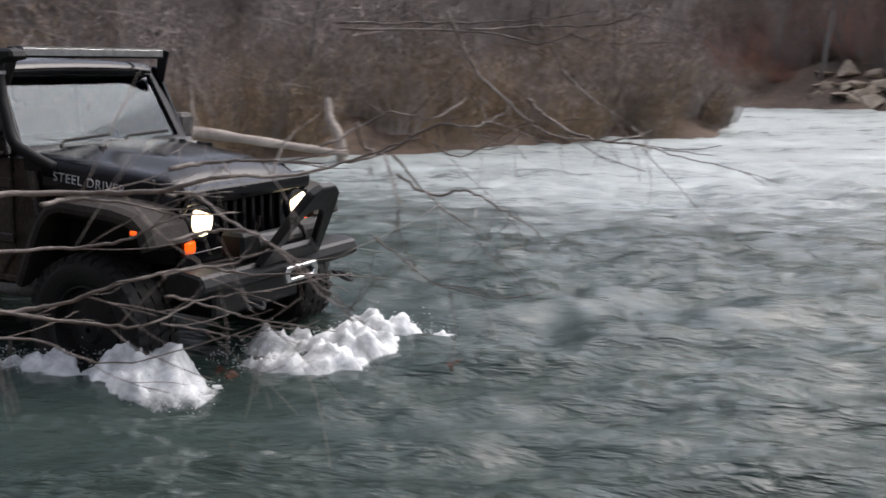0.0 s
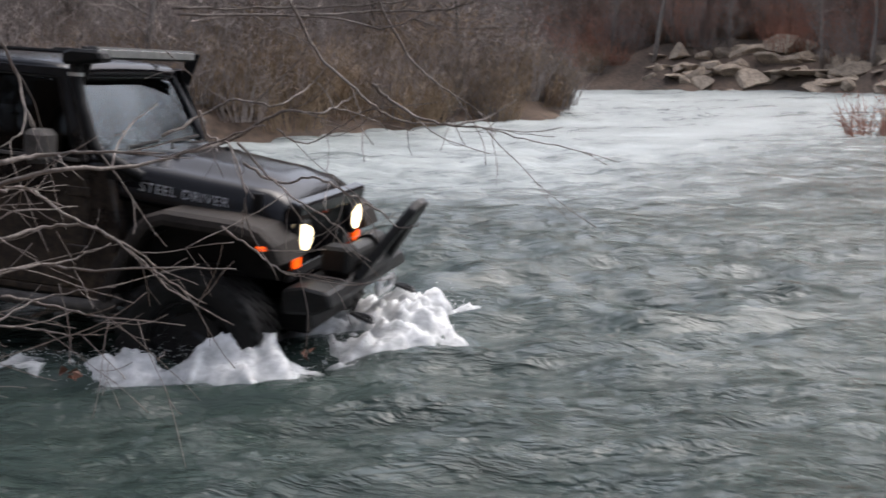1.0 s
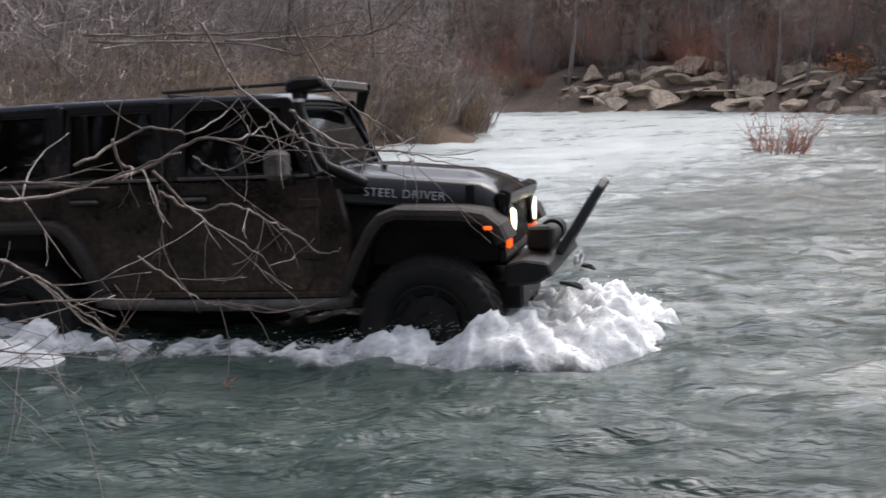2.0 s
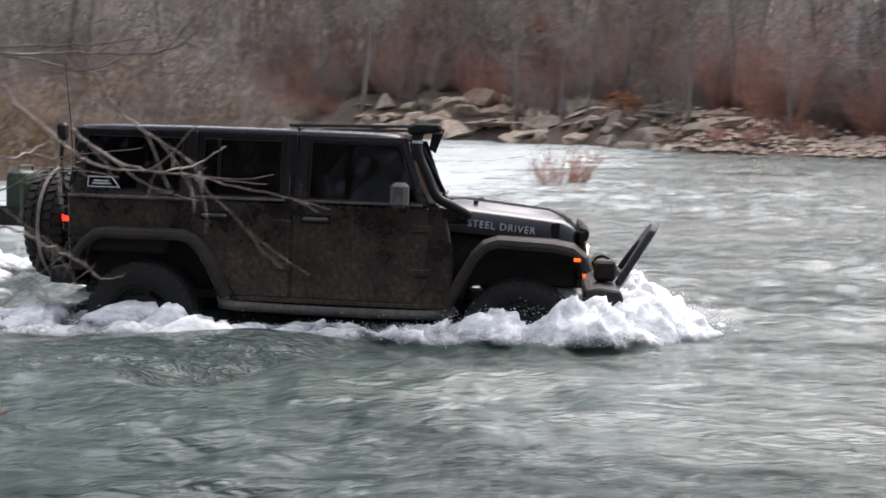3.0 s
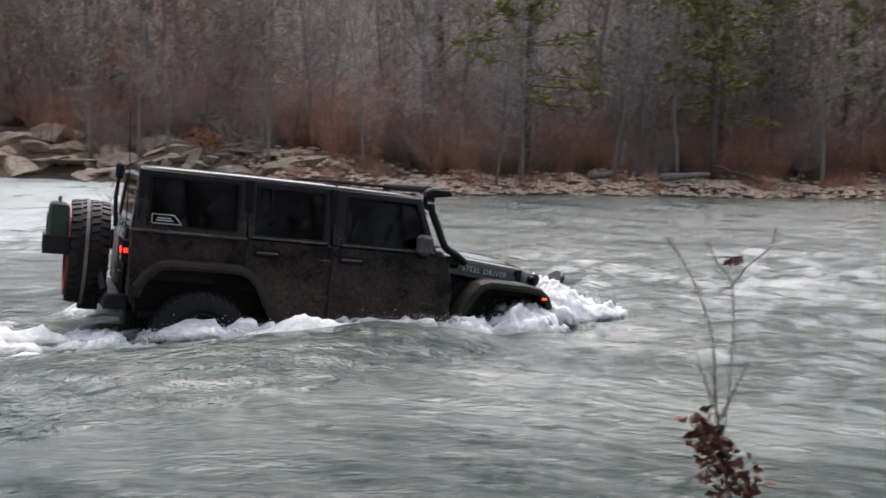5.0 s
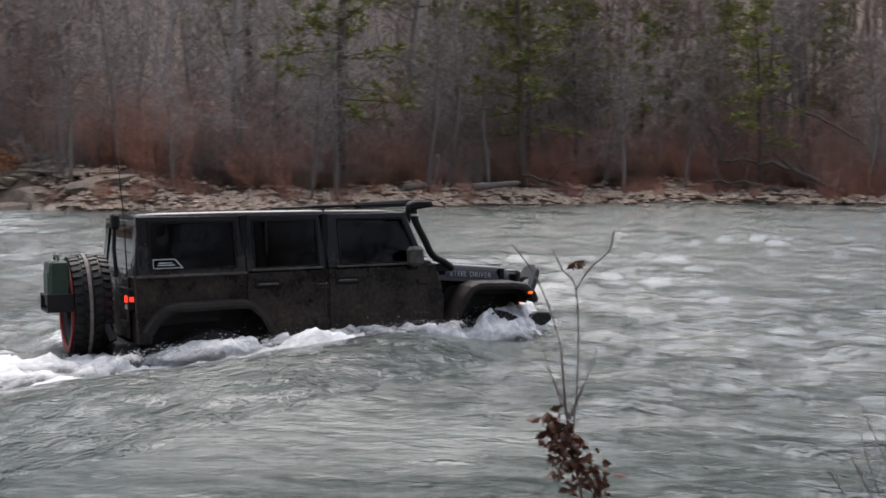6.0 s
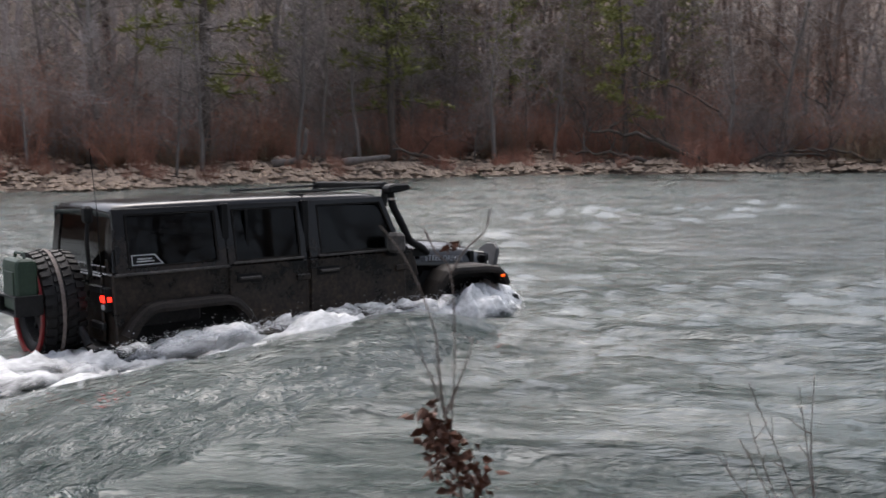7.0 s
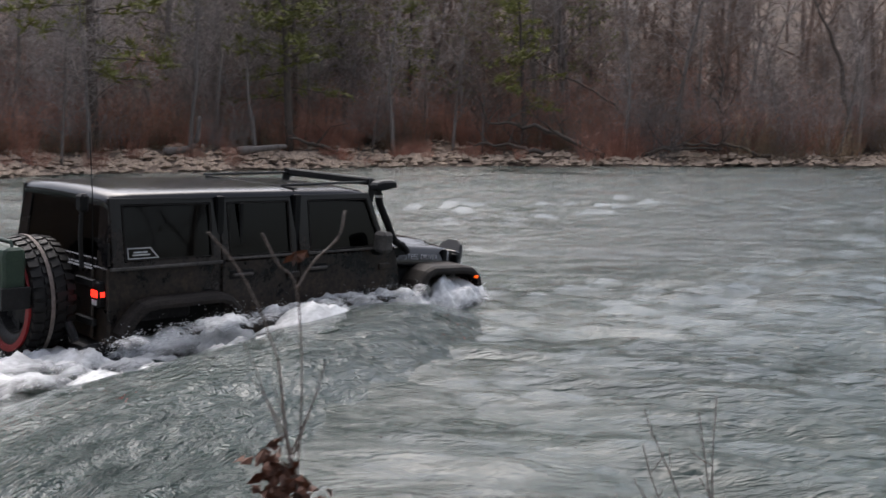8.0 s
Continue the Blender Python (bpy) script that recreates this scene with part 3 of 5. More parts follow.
    ob.scale = (s, s, s)
    return ob


def far_shore_y(x):
    return float(np.interp(x, [p[0] for p in FAR_SHORE], [p[1] for p in FAR_SHORE]))


far_places = []
# far bank, row behind row up the hill
for row, (back, count, scale) in enumerate(((4.5, 60, 0.5), (9, 60, 0.72), (14, 54, 0.9), (21, 60, 1.0), (30, 70, 1.0), (41, 70, 1.05), (55, 70, 1.1), (72, 60, 1.2))):
    for i in range(count):
        x = -62 + 140 * (i + place_rng.random()) / count
        y = far_shore_y(x) + back + place_rng.uniform(-3, 3.5)
        low = 1.0 if x < 36 else max(0.6, 1 - (x - 36) * 0.02)
        if row < 3:
            plant(TREES, x, y, scale * low)
        else:
            far_places.append((x, y, scale * low, place_rng.uniform(0, 6.28)))
# trees added out of view on both sides, to darken what car and river reflect
for i in range(110):
    a, r = radians(place_rng.choice((place_rng.uniform(62, 108), place_rng.uniform(-112, -76)))), place_rng.uniform(30, 80)
    x, y = r * math.sin(a), r * math.cos(a)
    if height_at(x, y) > 0.2:
        far_places.append((x, y, 1.0, place_rng.uniform(0, 6.28)))
for i in range(90):
    x = place_rng.uniform(22, 74)
    far_places.append((x, far_shore_y(x) + place_rng.uniform(12, 75), 1.0, place_rng.uniform(0, 6.28)))
far_kinds = [bare_tree(130 + i, h, 0.2, low=0.2, limbs=9, fine=3) for i, h in enumerate((15, 17, 13, 11))]


def stand(name, kinds, places, words, category):
    """One mass of trees for each stand: brown oaks upstream, pale wood in the middle, grey then dark brown wood
    downstream. The pale and the dark tone partly stand in for brightness in view.
    """
    geo = [(a[0] + b[0], a[1] + [tuple(k + len(a[0]) for k in q) for q in b[1]]) for a, b in kinds]
    for low, high, mat, colour in ((-900, -3, BROWN_TWIG, "brown"), (-3, 18, PALE_TWIG, "pale grey"), (18, 27, TWIG, "grey"), (27, 900, BROWN_TWIG, "dark brown")):
        joined(name, geo, [q for q in places if low <= q[0] + 2 * math.sin(q[1] * 1.7) < high], mat, "leafless %s %s" % (colour, words), category)


stand("far_woods", far_kinds, far_places, "wood covering the hillside", "woods")
# low twiggy growth between the trunks
low_kinds = [bare_tree(150 + i, h, 0.07, low=0.04, limbs=14, fine=4) for i, h in enumerate((5.5, 7.5, 6.5))]
low_places = []
for i in range(230):
    x = -58 + 128 * (i + place_rng.random()) / 230
    low_places.append((x, far_shore_y(x) + place_rng.choice((7, 10, 14, 19, 26)) + place_rng.uniform(-2, 2.5), place_rng.uniform(0.7, 1.25), place_rng.uniform(0, 6.28)))
stand("understory", low_kinds, low_places, "saplings and twigs under the far trees", "saplings")
# the spit with its thicket
for i in range(46):
    x, y = place_rng.uniform(-44, -16.5), place_rng.uniform(13, 40)
    d = float(shore_depths(np.array([x]), np.array([y]))[1][0])
    if d > 1.0:
        plant(TREES[2:5:2] if d < 5 else TREES, x, y, 0.6 if d < 6 else 0.8)
# unseen trees added behind the camera, to block low sky and darken the car's side
for i in range(66):
    a = radians(place_rng.uniform(100, 260))
    r = place_rng.uniform(6, 26)
    plant(TREES, r * math.sin(a), r * math.cos(a), 0.9)

PINES = [pine_thing(300, 20), pine_thing(301, 17)]
for x, y, s in ((10.2, 60.6, 1.1), (22, 62, 0.8), (24, 66, 0.75), (36, 57.4, 0.6), (27, 92, 1.0), (42, 72, 0.62), (7, 82, 0.9), (36, 84, 0.7), (-30, 92, 0.9), (-34, 33, 0.5), (29, 70, 0.75), (31, 76, 0.85), (33, 68, 0.62), (38, 66, 0.6), (40, 78, 0.7),
                (26, 78, 0.85), (46, 64, 0.5), (50, 70, 0.55), (20, 74, 0.8), (35, 92, 0.8), (47, 82, 0.6)):
    plant(PINES, x * SHRINK, y * SHRINK, s, 2)

SHRUBS = []
for i, (stems, hgt, spr, mat, lab) in enumerate(((90, 1.7, 1.0, TAN_TWIG, "bramble of tan dry stems on the bank"), (70, 1.9, 0.8, RED_TWIG, "tangle of rust brown brush stems on the bank"), (80, 1.5, 1.0, RED_TWIG, "tangle of rust brown brush stems on the bank"),
                                                 (70, 2.6, 0.9, TWIG, "thicket of thin grey brush stems on the bank"), (60, 3.2, 1.1, TWIG, "thicket of thin grey brush stems on the bank"))):
    SHRUBS.append(tagged(part("shrub", shrub_mesh(400 + i, stems, hgt, spr), mat), lab, "shrub", "brush along the banks"))
edge_places = []
for i in range(130):
    x = -50 + 112 * (i + place_rng.random()) / 130
    off = (place_rng.choice((4.5, 5.5, 6.5)) if x > 0 else place_rng.uniform(7, 9)) if x > -26 else place_rng.choice((2.2, 3, 4.5))
    edge_places.append((x, far_shore_y(x) + off + place_rng.uniform(-0.8, 1.0), place_rng.uniform(0.7, 1.0), place_rng.uniform(0, 6.28)))
joined("underbrush", [shrub_mesh(420 + i, 80, 1.7 + 0.3 * i, 0.9) for i in range(3)], edge_places[::2], RED_TWIG, "rust brown brush along the foot of the far bank", "underbrush")
joined("underbrush", [shrub_mesh(425 + i, 80, 1.7 + 0.3 * i, 0.9) for i in range(3)], edge_places[1::2], TAN_TWIG, "tan brush along the foot of the far bank", "underbrush")
brush_places = []
for i in range(420):
    x = -55 + 122 * (i + place_rng.random()) / 420
    brush_places.append((x, far_shore_y(x) + place_rng.choice((5, 7, 10, 14, 19)) + place_rng.uniform(-1.5, 2), place_rng.uniform(0.8, 1.4), place_rng.uniform(0, 6.28)))
joined("underbrush", [shrub_mesh(430 + i, 60, 2.0 + 0.6 * i, 1.0) for i in range(3)], brush_places[::2], RED_TWIG, "rust brown underbrush between the far trees", "underbrush")
joined("underbrush", [shrub_mesh(440 + i, 60, 2.4 + 0.6 * i, 1.0) for i in range(3)], brush_places[1::2], TWIG, "grey underbrush between the far trees", "underbrush")
spit_places = []
for i in range(280):
    x, y = place_rng.uniform(-40, -14.5), place_rng.uniform(12, 38)
    d = float(shore_depths(np.array([x]), np.array([y]))[1][0])
    if 0.1 < d < 4:
        plant([SHRUBS[k] for k in (0, 0, 3, 3, 4, 4)], x, y, 0.75 if d < 2 else 1.0)
    elif 4 <= d < 11:
        spit_places.append((x, y, place_rng.uniform(0.9, 1.2), place_rng.uniform(0, 6.28)))
joined("underbrush", [shrub_mesh(460 + i, 60, 2.2 + 0.6 * i, 1.0) for i in range(3)], spit_places, TWIG, "grey brush thicket covering the spit", "underbrush")

for i in range(100):
    k = place_rng.uniform(3, 8.999)
    (x0, y0), (x1, y1) = SPIT[int(k)], SPIT[int(k) + 1]
    u = k - int(k)
    plant([SHRUBS[k] for k in (0, 0, 0, 3)], x0 + (x1 - x0) * u - place_rng.uniform(0.1, 2.4), y0 + (y1 - y0) * u + place_rng.uniform(-0.4, 0.4), 0.7)
# boulders and ledges on the far bank, gravel along its foot
STONES = [tagged(part("boulder", boulder(500 + i, fl), ROCK), "weathered tan sandstone boulder at the water's edge", "rock", "boulders on the bank") for i, fl in enumerate((0.4, 0.5, 0.28, 0.6, 0.22))]
for i in range(125):
    x = place_rng.uniform(-25, -2) if i < 105 else place_rng.uniform(2, 46)
    y = far_shore_y(x) + place_rng.uniform(0.0, 4.8)
    ob = plant(STONES, x, y, place_rng.uniform(0.5, 1.3) if i < 105 else 0.4, 14)
    ob.location.z -= 0.05
gv, gf = [], []
for i in range(5200):
    x = place_rng.uniform(-6, 56)
    y = far_shore_y(x) + abs(place_rng.gauss(0, 3.0)) - 0.3
    s = place_rng.uniform(0.06, 0.26)
    c = Vector((x, y, height_at(x, y) + s * 0.2))
    q = len(gv)
    for d in ((1, 0, 0), (0, 1, 0), (-1, 0, 0), (0, -1, 0), (0, 0, 0.6), (0, 0, -0.6)):
        gv.append(c + Vector(d) * s * place_rng.uniform(0.7, 1.4))
    for a, b in ((0, 1), (1, 2), (2, 3), (3, 0)):
        gf += [(q + a, q + b, q + 4), (q + b, q + a, q + 5)]
tagged(part("gravel", (gv, gf), GRAVEL), "tan gravel and cobbles strewn along the shore", "gravel", kind="stuff")


def driftwood(name, points, radius, label, sides=9, mat=DRIFTWOOD):
    pts = curve_through([(x * SHRINK, y * SHRINK, z) for x, y, z in points], 5)
    rr = [radius * (1 - 0.6 * i / len(pts)) * (1 + 0.12 * math.sin(i * 2.1)) for i in range(len(pts))]
    return tagged(part(name, tube(pts, rr, sides), mat, smooth=True), label, "driftwood")


def on_land(x, y, up=0.0):
    return (x, y, height_at(x * SHRINK, y * SHRINK) + up)


driftwood("log", [(-21.2, 12.2, 0.85), (-19.7, 13.7, 0.68), (-18.6, 15.2, 0.42), (-17.6, 16.6, 0.18)], 0.14, "bleached fallen log lying on the spit")
driftwood("log", [(-17.9, 16.7, -0.3), (-17.9, 16.6, 0.5), (-18.1, 16.5, 0.9), (-18.15, 16.5, 1.3)], 0.13, "broken pale stump standing at the water")
driftwood("log", [on_land(-24, 33, 0.6), (-21.5, 35, 1.9), (-19.5, 37, 2.3)], 0.16, "pale dead branch leaning out of the brush")
driftwood("log", [on_land(13.5, 58, 0.3), (15.2, 58.5, 1.2), (15.6, 58.6, 2.6)], 0.2, "dark broken snag on the gravel shore", mat=BARK)
driftwood("log", [on_land(18, 59.5, 0.3), on_land(21, 59.8, 0.5)], 0.22, "grey drift log lying on the gravel shore", mat=BARK)


def on_shore(azimuth, back):
    """A place so far behind the far waterline, in a direction seen from the near bank."""
    d = Vector((math.sin(radians(azimuth)), math.cos(radians(azimuth))))
    r = 20.0
    while d.y * r < far_shore_y(d.x * r):
        r += 0.1
    x, y = d * (r + back)
    return Vector((x, y, height_at(x, y)))


def drift_tree(seed, start, end, rise, radius, branches, label):
    """A fallen tree: its stem sags from the root end to the tip, with bare limbs standing up from it."""
    rng = random.Random(seed)
    top = tagged(new("fallen_tree"), label, "fallen tree", "drift trees on the shore")
    a, b = on_shore(*start) + Vector((0, 0, radius)), on_shore(*end) + Vector((0, 0, rise))
    mid = a.lerp(b, 0.5) + Vector((rng.gauss(0, 0.2), rng.gauss(0, 0.2), 0.12 * (b - a).length * rng.uniform(0.2, 1)))
    pts = curve_through([a, mid, b], 6)
    pts = [q + Vector((rng.gauss(0, 0.09), rng.gauss(0, 0.05), rng.gauss(0, 0.09))) for q in pts]
    part("stem", tube(pts, [radius * (1 - 0.7 * i / len(pts)) for i in range(len(pts))], 8), PINE_BARK, top, smooth=True)
    for _ in range(branches):
        i = rng.randrange(3, len(pts))
        p, r = limb(rng, pts[i], Vector((rng.uniform(-1, 1), rng.uniform(-0.4, 0.4), rng.uniform(0.2, 1))), rng.uniform(0.8, 2.4), radius * 0.4, 0.28, 5)
        br = part("branch", tube(p, r, 5), PINE_BARK, top)
        for _ in range(3):
            p2, r2 = limb(rng, p[rng.randint(2, 5)], Vector((rng.uniform(-1, 1), rng.uniform(-0.4, 0.4), rng.uniform(0, 1))), rng.uniform(0.3, 1.0), radius * 0.18, 0.3, 3)
            part("twig", tube(p2, r2, 4), PINE_BARK, br)
    return top


drift_tree(901, (36.5, 1.2), (30.2, 2.2), 1.9, 0.16, 9, "uprooted dark drift tree lying along the shore")
drift_tree(902, (33.0, 1.0), (29.0, 2.4), 0.6, 0.13, 5, "grey drift log with broken branches on the gravel")
drift_tree(903, (38.0, 1.5), (42.5, 0.8), 0.5, 0.12, 8, "tangled dark drift branches heaped on the bank")
drift_tree(904, (45.0, 1.0), (39.5, 1.6), 0.7, 0.11, 8, "tangled dark drift branches heaped on the bank")
drift_tree(905, (39.0, 4.0), (32.5, 5.0), 4.6, 0.1, 3, "pale dead tree leaning out of the brush")
drift_tree(906, (48.6, 2.0), (46.8, 2.4), 7.6, 0.17, 5, "grey leaning trunk with short branches beside the shore")
drift_tree(907, (42.4, 3.0), (42.2, 3.2), 4.0, 0.18, 7, "dark forked dead tree standing in the brush")
drift_tree(908, (22.0, 3.5), (19.5, 3.0), 0.9, 0.14, 3, "grey drift log with broken branches on the gravel")
for i in range(70):
    az = place_rng.uniform(35.5, 54)
    q = on_shore(az, place_rng.uniform(0.8, 6.5))
    plant([SHRUBS[k] for k in ((0, 1, 2, 4) if az > 39 else (1, 2, 3))], q.x, q.y, place_rng.uniform(0.8, 1.25), 10)
for i in range(36):
    q = on_shore(place_rng.uniform(-6, 36), place_rng.uniform(0.8, 3.6))
    plant(SHRUBS[1:3], q.x, q.y, place_rng.uniform(0.3, 0.6), 8)
# stone in place of a small white shape of unknown kind, set by view
pale = copy_thing(STONES[1], pose(33.2, far_shore_y(33.2) + 0.9, height_at(33.2, far_shore_y(33.2) + 0.9) + 0.15, 0, 70, 0))
pale.scale = (0.28, 0.2, 0.4)
# an island shrub in the rapids and the orange oak seedling
isl = tagged(part("shrub", shrub_mesh(450, 60, 1.1, 0.5), RED_TWIG), "low rust brown shrub standing in the rapids", "shrub")
isl.matrix_basis = pose(-4.7, 24.6, -0.05)
for dx, s in ((-0.6, 0.35), (0.4, 0.45), (1.1, 0.25)):
    st = copy_thing(STONES[2], pose(-4.7 + dx, 24.8, -0.05, 0, 0, 40 * dx))
    st.scale = (s, s, s)


def leaf_clump(name, seed, count, spread, size, mat, label, category, centre):
    rng = random.Random(seed)
    v, f = [], []
    for _ in range(count):
        c = Vector((rng.gauss(0, spread), rng.gauss(0, spread), rng.gauss(0, spread * 0.6)))
        d = Vector((rng.gauss(0, 1), rng.gauss(0, 1), rng.gauss(-0.4, 0.7))).normalized() * size * rng.uniform(0.6, 1.3)
        w = d.cross(Vector((rng.gauss(0, 1), rng.gauss(0, 1), rng.gauss(0, 1)))).normalized() * size * 0.35
        up = d.cross(w).normalized() * size * rng.uniform(0.05, 0.3)
        q = len(v)
        v += [c, c + d * 0.4 + w + up, c + d + up * 0.5, c + d * 0.45 - w + up, c + d * 0.5]
        f += [(q, q + 1, q + 4), (q + 1, q + 2, q + 4), (q + 2, q + 3, q + 4), (q + 3, q, q + 4)]
    ob = part(name, (v, f), mat)
    ob.location = centre
    return tagged(ob, label, category)


def oak_sapling(seed, count, spread, size, x, y, up):
    top = tagged(new("oak_sapling"), "oak sapling holding dry orange leaves on the bank", "sapling", "oak saplings")
    g = height_at(x, y)
    part("stem", tube([(x, y, g - 0.2), (x + 0.05, y, g + up * 0.6), (x, y, g + up + spread)], [0.05, 0.035, 0.01], 6), BARK, top)
    leaves = leaf_clump("foliage", seed, count, spread, size, OAK_LEAF, "dry orange leaves", "", (x, y, g + up))
    leaves.parent = top
    tagged(leaves, kind="stuff")


oak_sapling(61, 260, 0.55, 0.22, -7.2, 55, 0.9)
oak_sapling(62, 200, 0.7, 0.2, -3.1, 61.6, 3.4)
oak_sapling(63, 160, 0.6, 0.2, -14, 65, 4.4)


# ---- the vehicle: x forward, y to its left, z up from the ground under the middle of the wheelbase
car = tagged(new("off_road_vehicle"), "muddy black four-door off-road vehicle wading through the river", "car")


def side_y(z):
    return 0.79 - 0.085 * max(0.0, z - 1.41) / 0.52


def on_side(x, z, sign, out=0.0):
    return (x, sign * (side_y(z) + out), z)


def hull(x, y, z):
    """Body sides lean in a little towards the roof and the nose narrows."""
    k = 1.0 if x < 0.8 else 1 - 0.18 * (x - 0.8) / 1.1
    return (x, y * k, z)


# tub with the rear wheel arches cut out
part("body", prism([(-2.12, 0.80), (-2.14, 1.41), (0.86, 1.41), (0.94, 1.05), (0.92, 0.64), (-0.80, 0.64), (-0.98, 0.98), (-1.10, 1.10), (-1.84, 1.10), (-1.96, 0.98), (-2.0, 0.80)],
                   -0.775, 0.775, 0.015), PAINT, car, "black tub coated with dried mud")
part("engine_bay", prism([(0.80, 0.80), (0.80, 1.30), (1.88, 1.22), (1.90, 0.82)], -0.70, 0.70, 0.012, hull), TRIM, car)
part("chassis", box(-2.1, 2.0, -0.42, 0.42, 0.48, 0.66, 0.02), STEEL, car)
for ax in (-1.47,):
    part("wheel_well", prism([(-2.02, 0.62), (-2.02, 1.12), (-0.84, 1.12), (-0.84, 0.62)], -0.6, 0.6, 0.01), TRIM, car)
part("floor_pan", box(-2.0, 0.8, -0.74, 0.74, 0.62, 0.68, 0.01), TRIM, car)


def hood_shape(x, y, z):
    k = 1 - 0.17 * (x - 0.72) / 1.15
    crown = 0.035 * (1 - (y / 0.72) ** 2) if z > 1.25 else 0
    bulge = 0.03 if abs(y) < 0.42 and z > 1.25 and 0.8 < x < 1.75 else 0
    return (x, y * k, z + crown + bulge)


def hood_mesh():
    bm = bmesh.new()
    xs = [0.74, 0.8, 0.95, 1.2, 1.45, 1.65, 1.76, 1.84, 1.90]
    ys = [-0.74, -0.70, -0.6, -0.46, -0.40, -0.2, 0, 0.2, 0.40, 0.46, 0.6, 0.70, 0.74]
    grid = []
    for x in xs:
        line = []
        for y in ys:
            top = 1.425 - 0.115 * (x - 0.74) / 1.16 - (0.03 if x > 1.80 else 0) - (0.05 if x > 1.88 else 0)
            z = top - (0.17 if abs(y) > 0.73 else 0.018 if abs(y) > 0.69 else 0)
            line.append(bm.verts.new(hood_shape(x, y, z)))
        grid.append(line)
    for i in range(len(xs) - 1):
        for j in range(len(ys) - 1):
            bm.faces.new((grid[i][j], grid[i + 1][j], grid[i + 1][j + 1], grid[i][j + 1]))
    r = bmesh.ops.extrude_face_region(bm, geom=list(bm.faces))
    for v in [g for g in r["geom"] if isinstance(g, bmesh.types.BMVert)]:
        v.co.z -= 0.03
    bmesh.ops.recalc_face_normals(bm, faces=list(bm.faces))
    return bm


hood = part("hood", hood_mesh(), HOOD_PAINT, car, "glossy black bonnet with a raised centre", smooth=True)
for sgn in (1, -1):
    part("hood_latch", box(1.68, 1.74, sgn * 0.615 - 0.015, sgn * 0.615 + 0.015, 1.20, 1.32, 0.006), TRIM, hood)
    part("hood_bump_stop", box(1.05, 1.09, sgn * 0.36 - 0.02, sgn * 0.36 + 0.02, 1.42, 1.46, 0.006), TRIM, hood)
part("washer_nozzle", box(0.9, 0.94, -0.14, -0.10, 1.44, 1.47, 0.005), TRIM, hood)


def lettering(words, size, m, mat, parent, depth=0.001):
    cu = bpy.data.curves.new("lettering", "FONT")
    cu.body, cu.size, cu.extrude, cu.space_character = words, size, depth, 1.12
    tmp = new("lettering", cu)
    bpy.context.view_layer.update()
    me = bpy.data.meshes.new_from_object(tmp.evaluated_get(bpy.context.evaluated_depsgraph_get()))
    bpy.data.objects.remove(tmp)
    me.materials.clear()
    me.materials.append(mat)
    ob = new("lettering", me)
    ob.parent, ob.matrix_basis = parent, m
    return ob


for sgn in (-1, 1):
    base = (1.03, -0.728, 1.275) if sgn < 0 else (1.62, 0.64, 1.24)
    turn = pose(*base, 90, 0, 0) if sgn < 0 else pose(*base, 90, 0, 180)
    t = lettering("STEEL DRIVER", 0.078, turn @ (pose(0, 0, 0, 0, 6.6 if sgn < 0 else -6.6, -5.5 if sgn < 0 else 5.5)), DECAL, hood)
    tagged(t, "grey block lettering")

# cowl, windscreen and its frame
part("cowl", prism([(0.62, 1.30), (0.62, 1.44), (0.80, 1.44), (0.84, 1.38), (0.84, 1.30)], -0.76, 0.76, 0.012), HOOD_PAINT, car)
ws_out = [(0.76, -0.755, 1.40), (0.76, 0.755, 1.40), (0.50, 0.69, 1.93), (0.50, -0.69, 1.93)]
ws_in = [(0.735, -0.68, 1.455), (0.735, 0.68, 1.455), (0.525, 0.625, 1.87), (0.525, -0.625, 1.87)]
frame_part = part("windscreen_frame", ring(ws_out, ws_in, (-0.05, 0, -0.025)), HOOD_PAINT, car)
part("windscreen", sheet([Vector(p) + Vector((-0.02, 0, -0.01)) for p in ws_in], (-0.006, 0, -0.003), 0), CLEAR, car, "clear windscreen reflecting the sky").visible_shadow = False
for y0 in (-0.5, 0.05):
    part("wiper", tube([(0.80, y0 + 0.05, 1.445), (0.775, y0 + 0.1, 1.475), (0.755, y0 + 0.5, 1.49)], 0.010, 6), TRIM, car)

# hardtop
def roof_mesh():
    bm = bmesh.new()
    xs = [-2.10, -2.06, -1.9, -1.2, -0.4, 0.3, 0.46, 0.52]
    ys = [-0.715, -0.70, -0.64, -0.3, 0, 0.3, 0.64, 0.70, 0.715]
    g = []
    for x in xs:
        line = []
        for y in ys:
            z = 1.955 + 0.02 * (1 - (y / 0.7) ** 2) + 0.012 * math.sin((x + 2.1) / 2.6 * math.pi)
            z -= 0.05 if abs(y) > 0.71 else 0.012 if abs(y) > 0.69 else 0
            z -= 0.05 if x < -2.09 or x > 0.5 else 0.008 if x < -2.0 or x > 0.4 else 0
            line.append(bm.verts.new((x, y, z)))
        g.append(line)
    for i in range(len(xs) - 1):
        for j in range(len(ys) - 1):
            bm.faces.new((g[i][j], g[i + 1][j], g[i + 1][j + 1], g[i][j + 1]))
    r = bmesh.ops.extrude_face_region(bm, geom=list(bm.faces))
    for v in [q for q in r["geom"] if isinstance(q, bmesh.types.BMVert)]:
        v.co.z -= 0.05
    bmesh.ops.recalc_face_normals(bm, faces=list(bm.faces))
    return bm


part("roof", roof_mesh(), ROOF_PAINT, car, "black hardtop roof with a dusty film", smooth=True)
part("roof_seam", box(-0.315, -0.30, -0.70, 0.70, 1.965, 1.985, 0.003), TRIM, car)


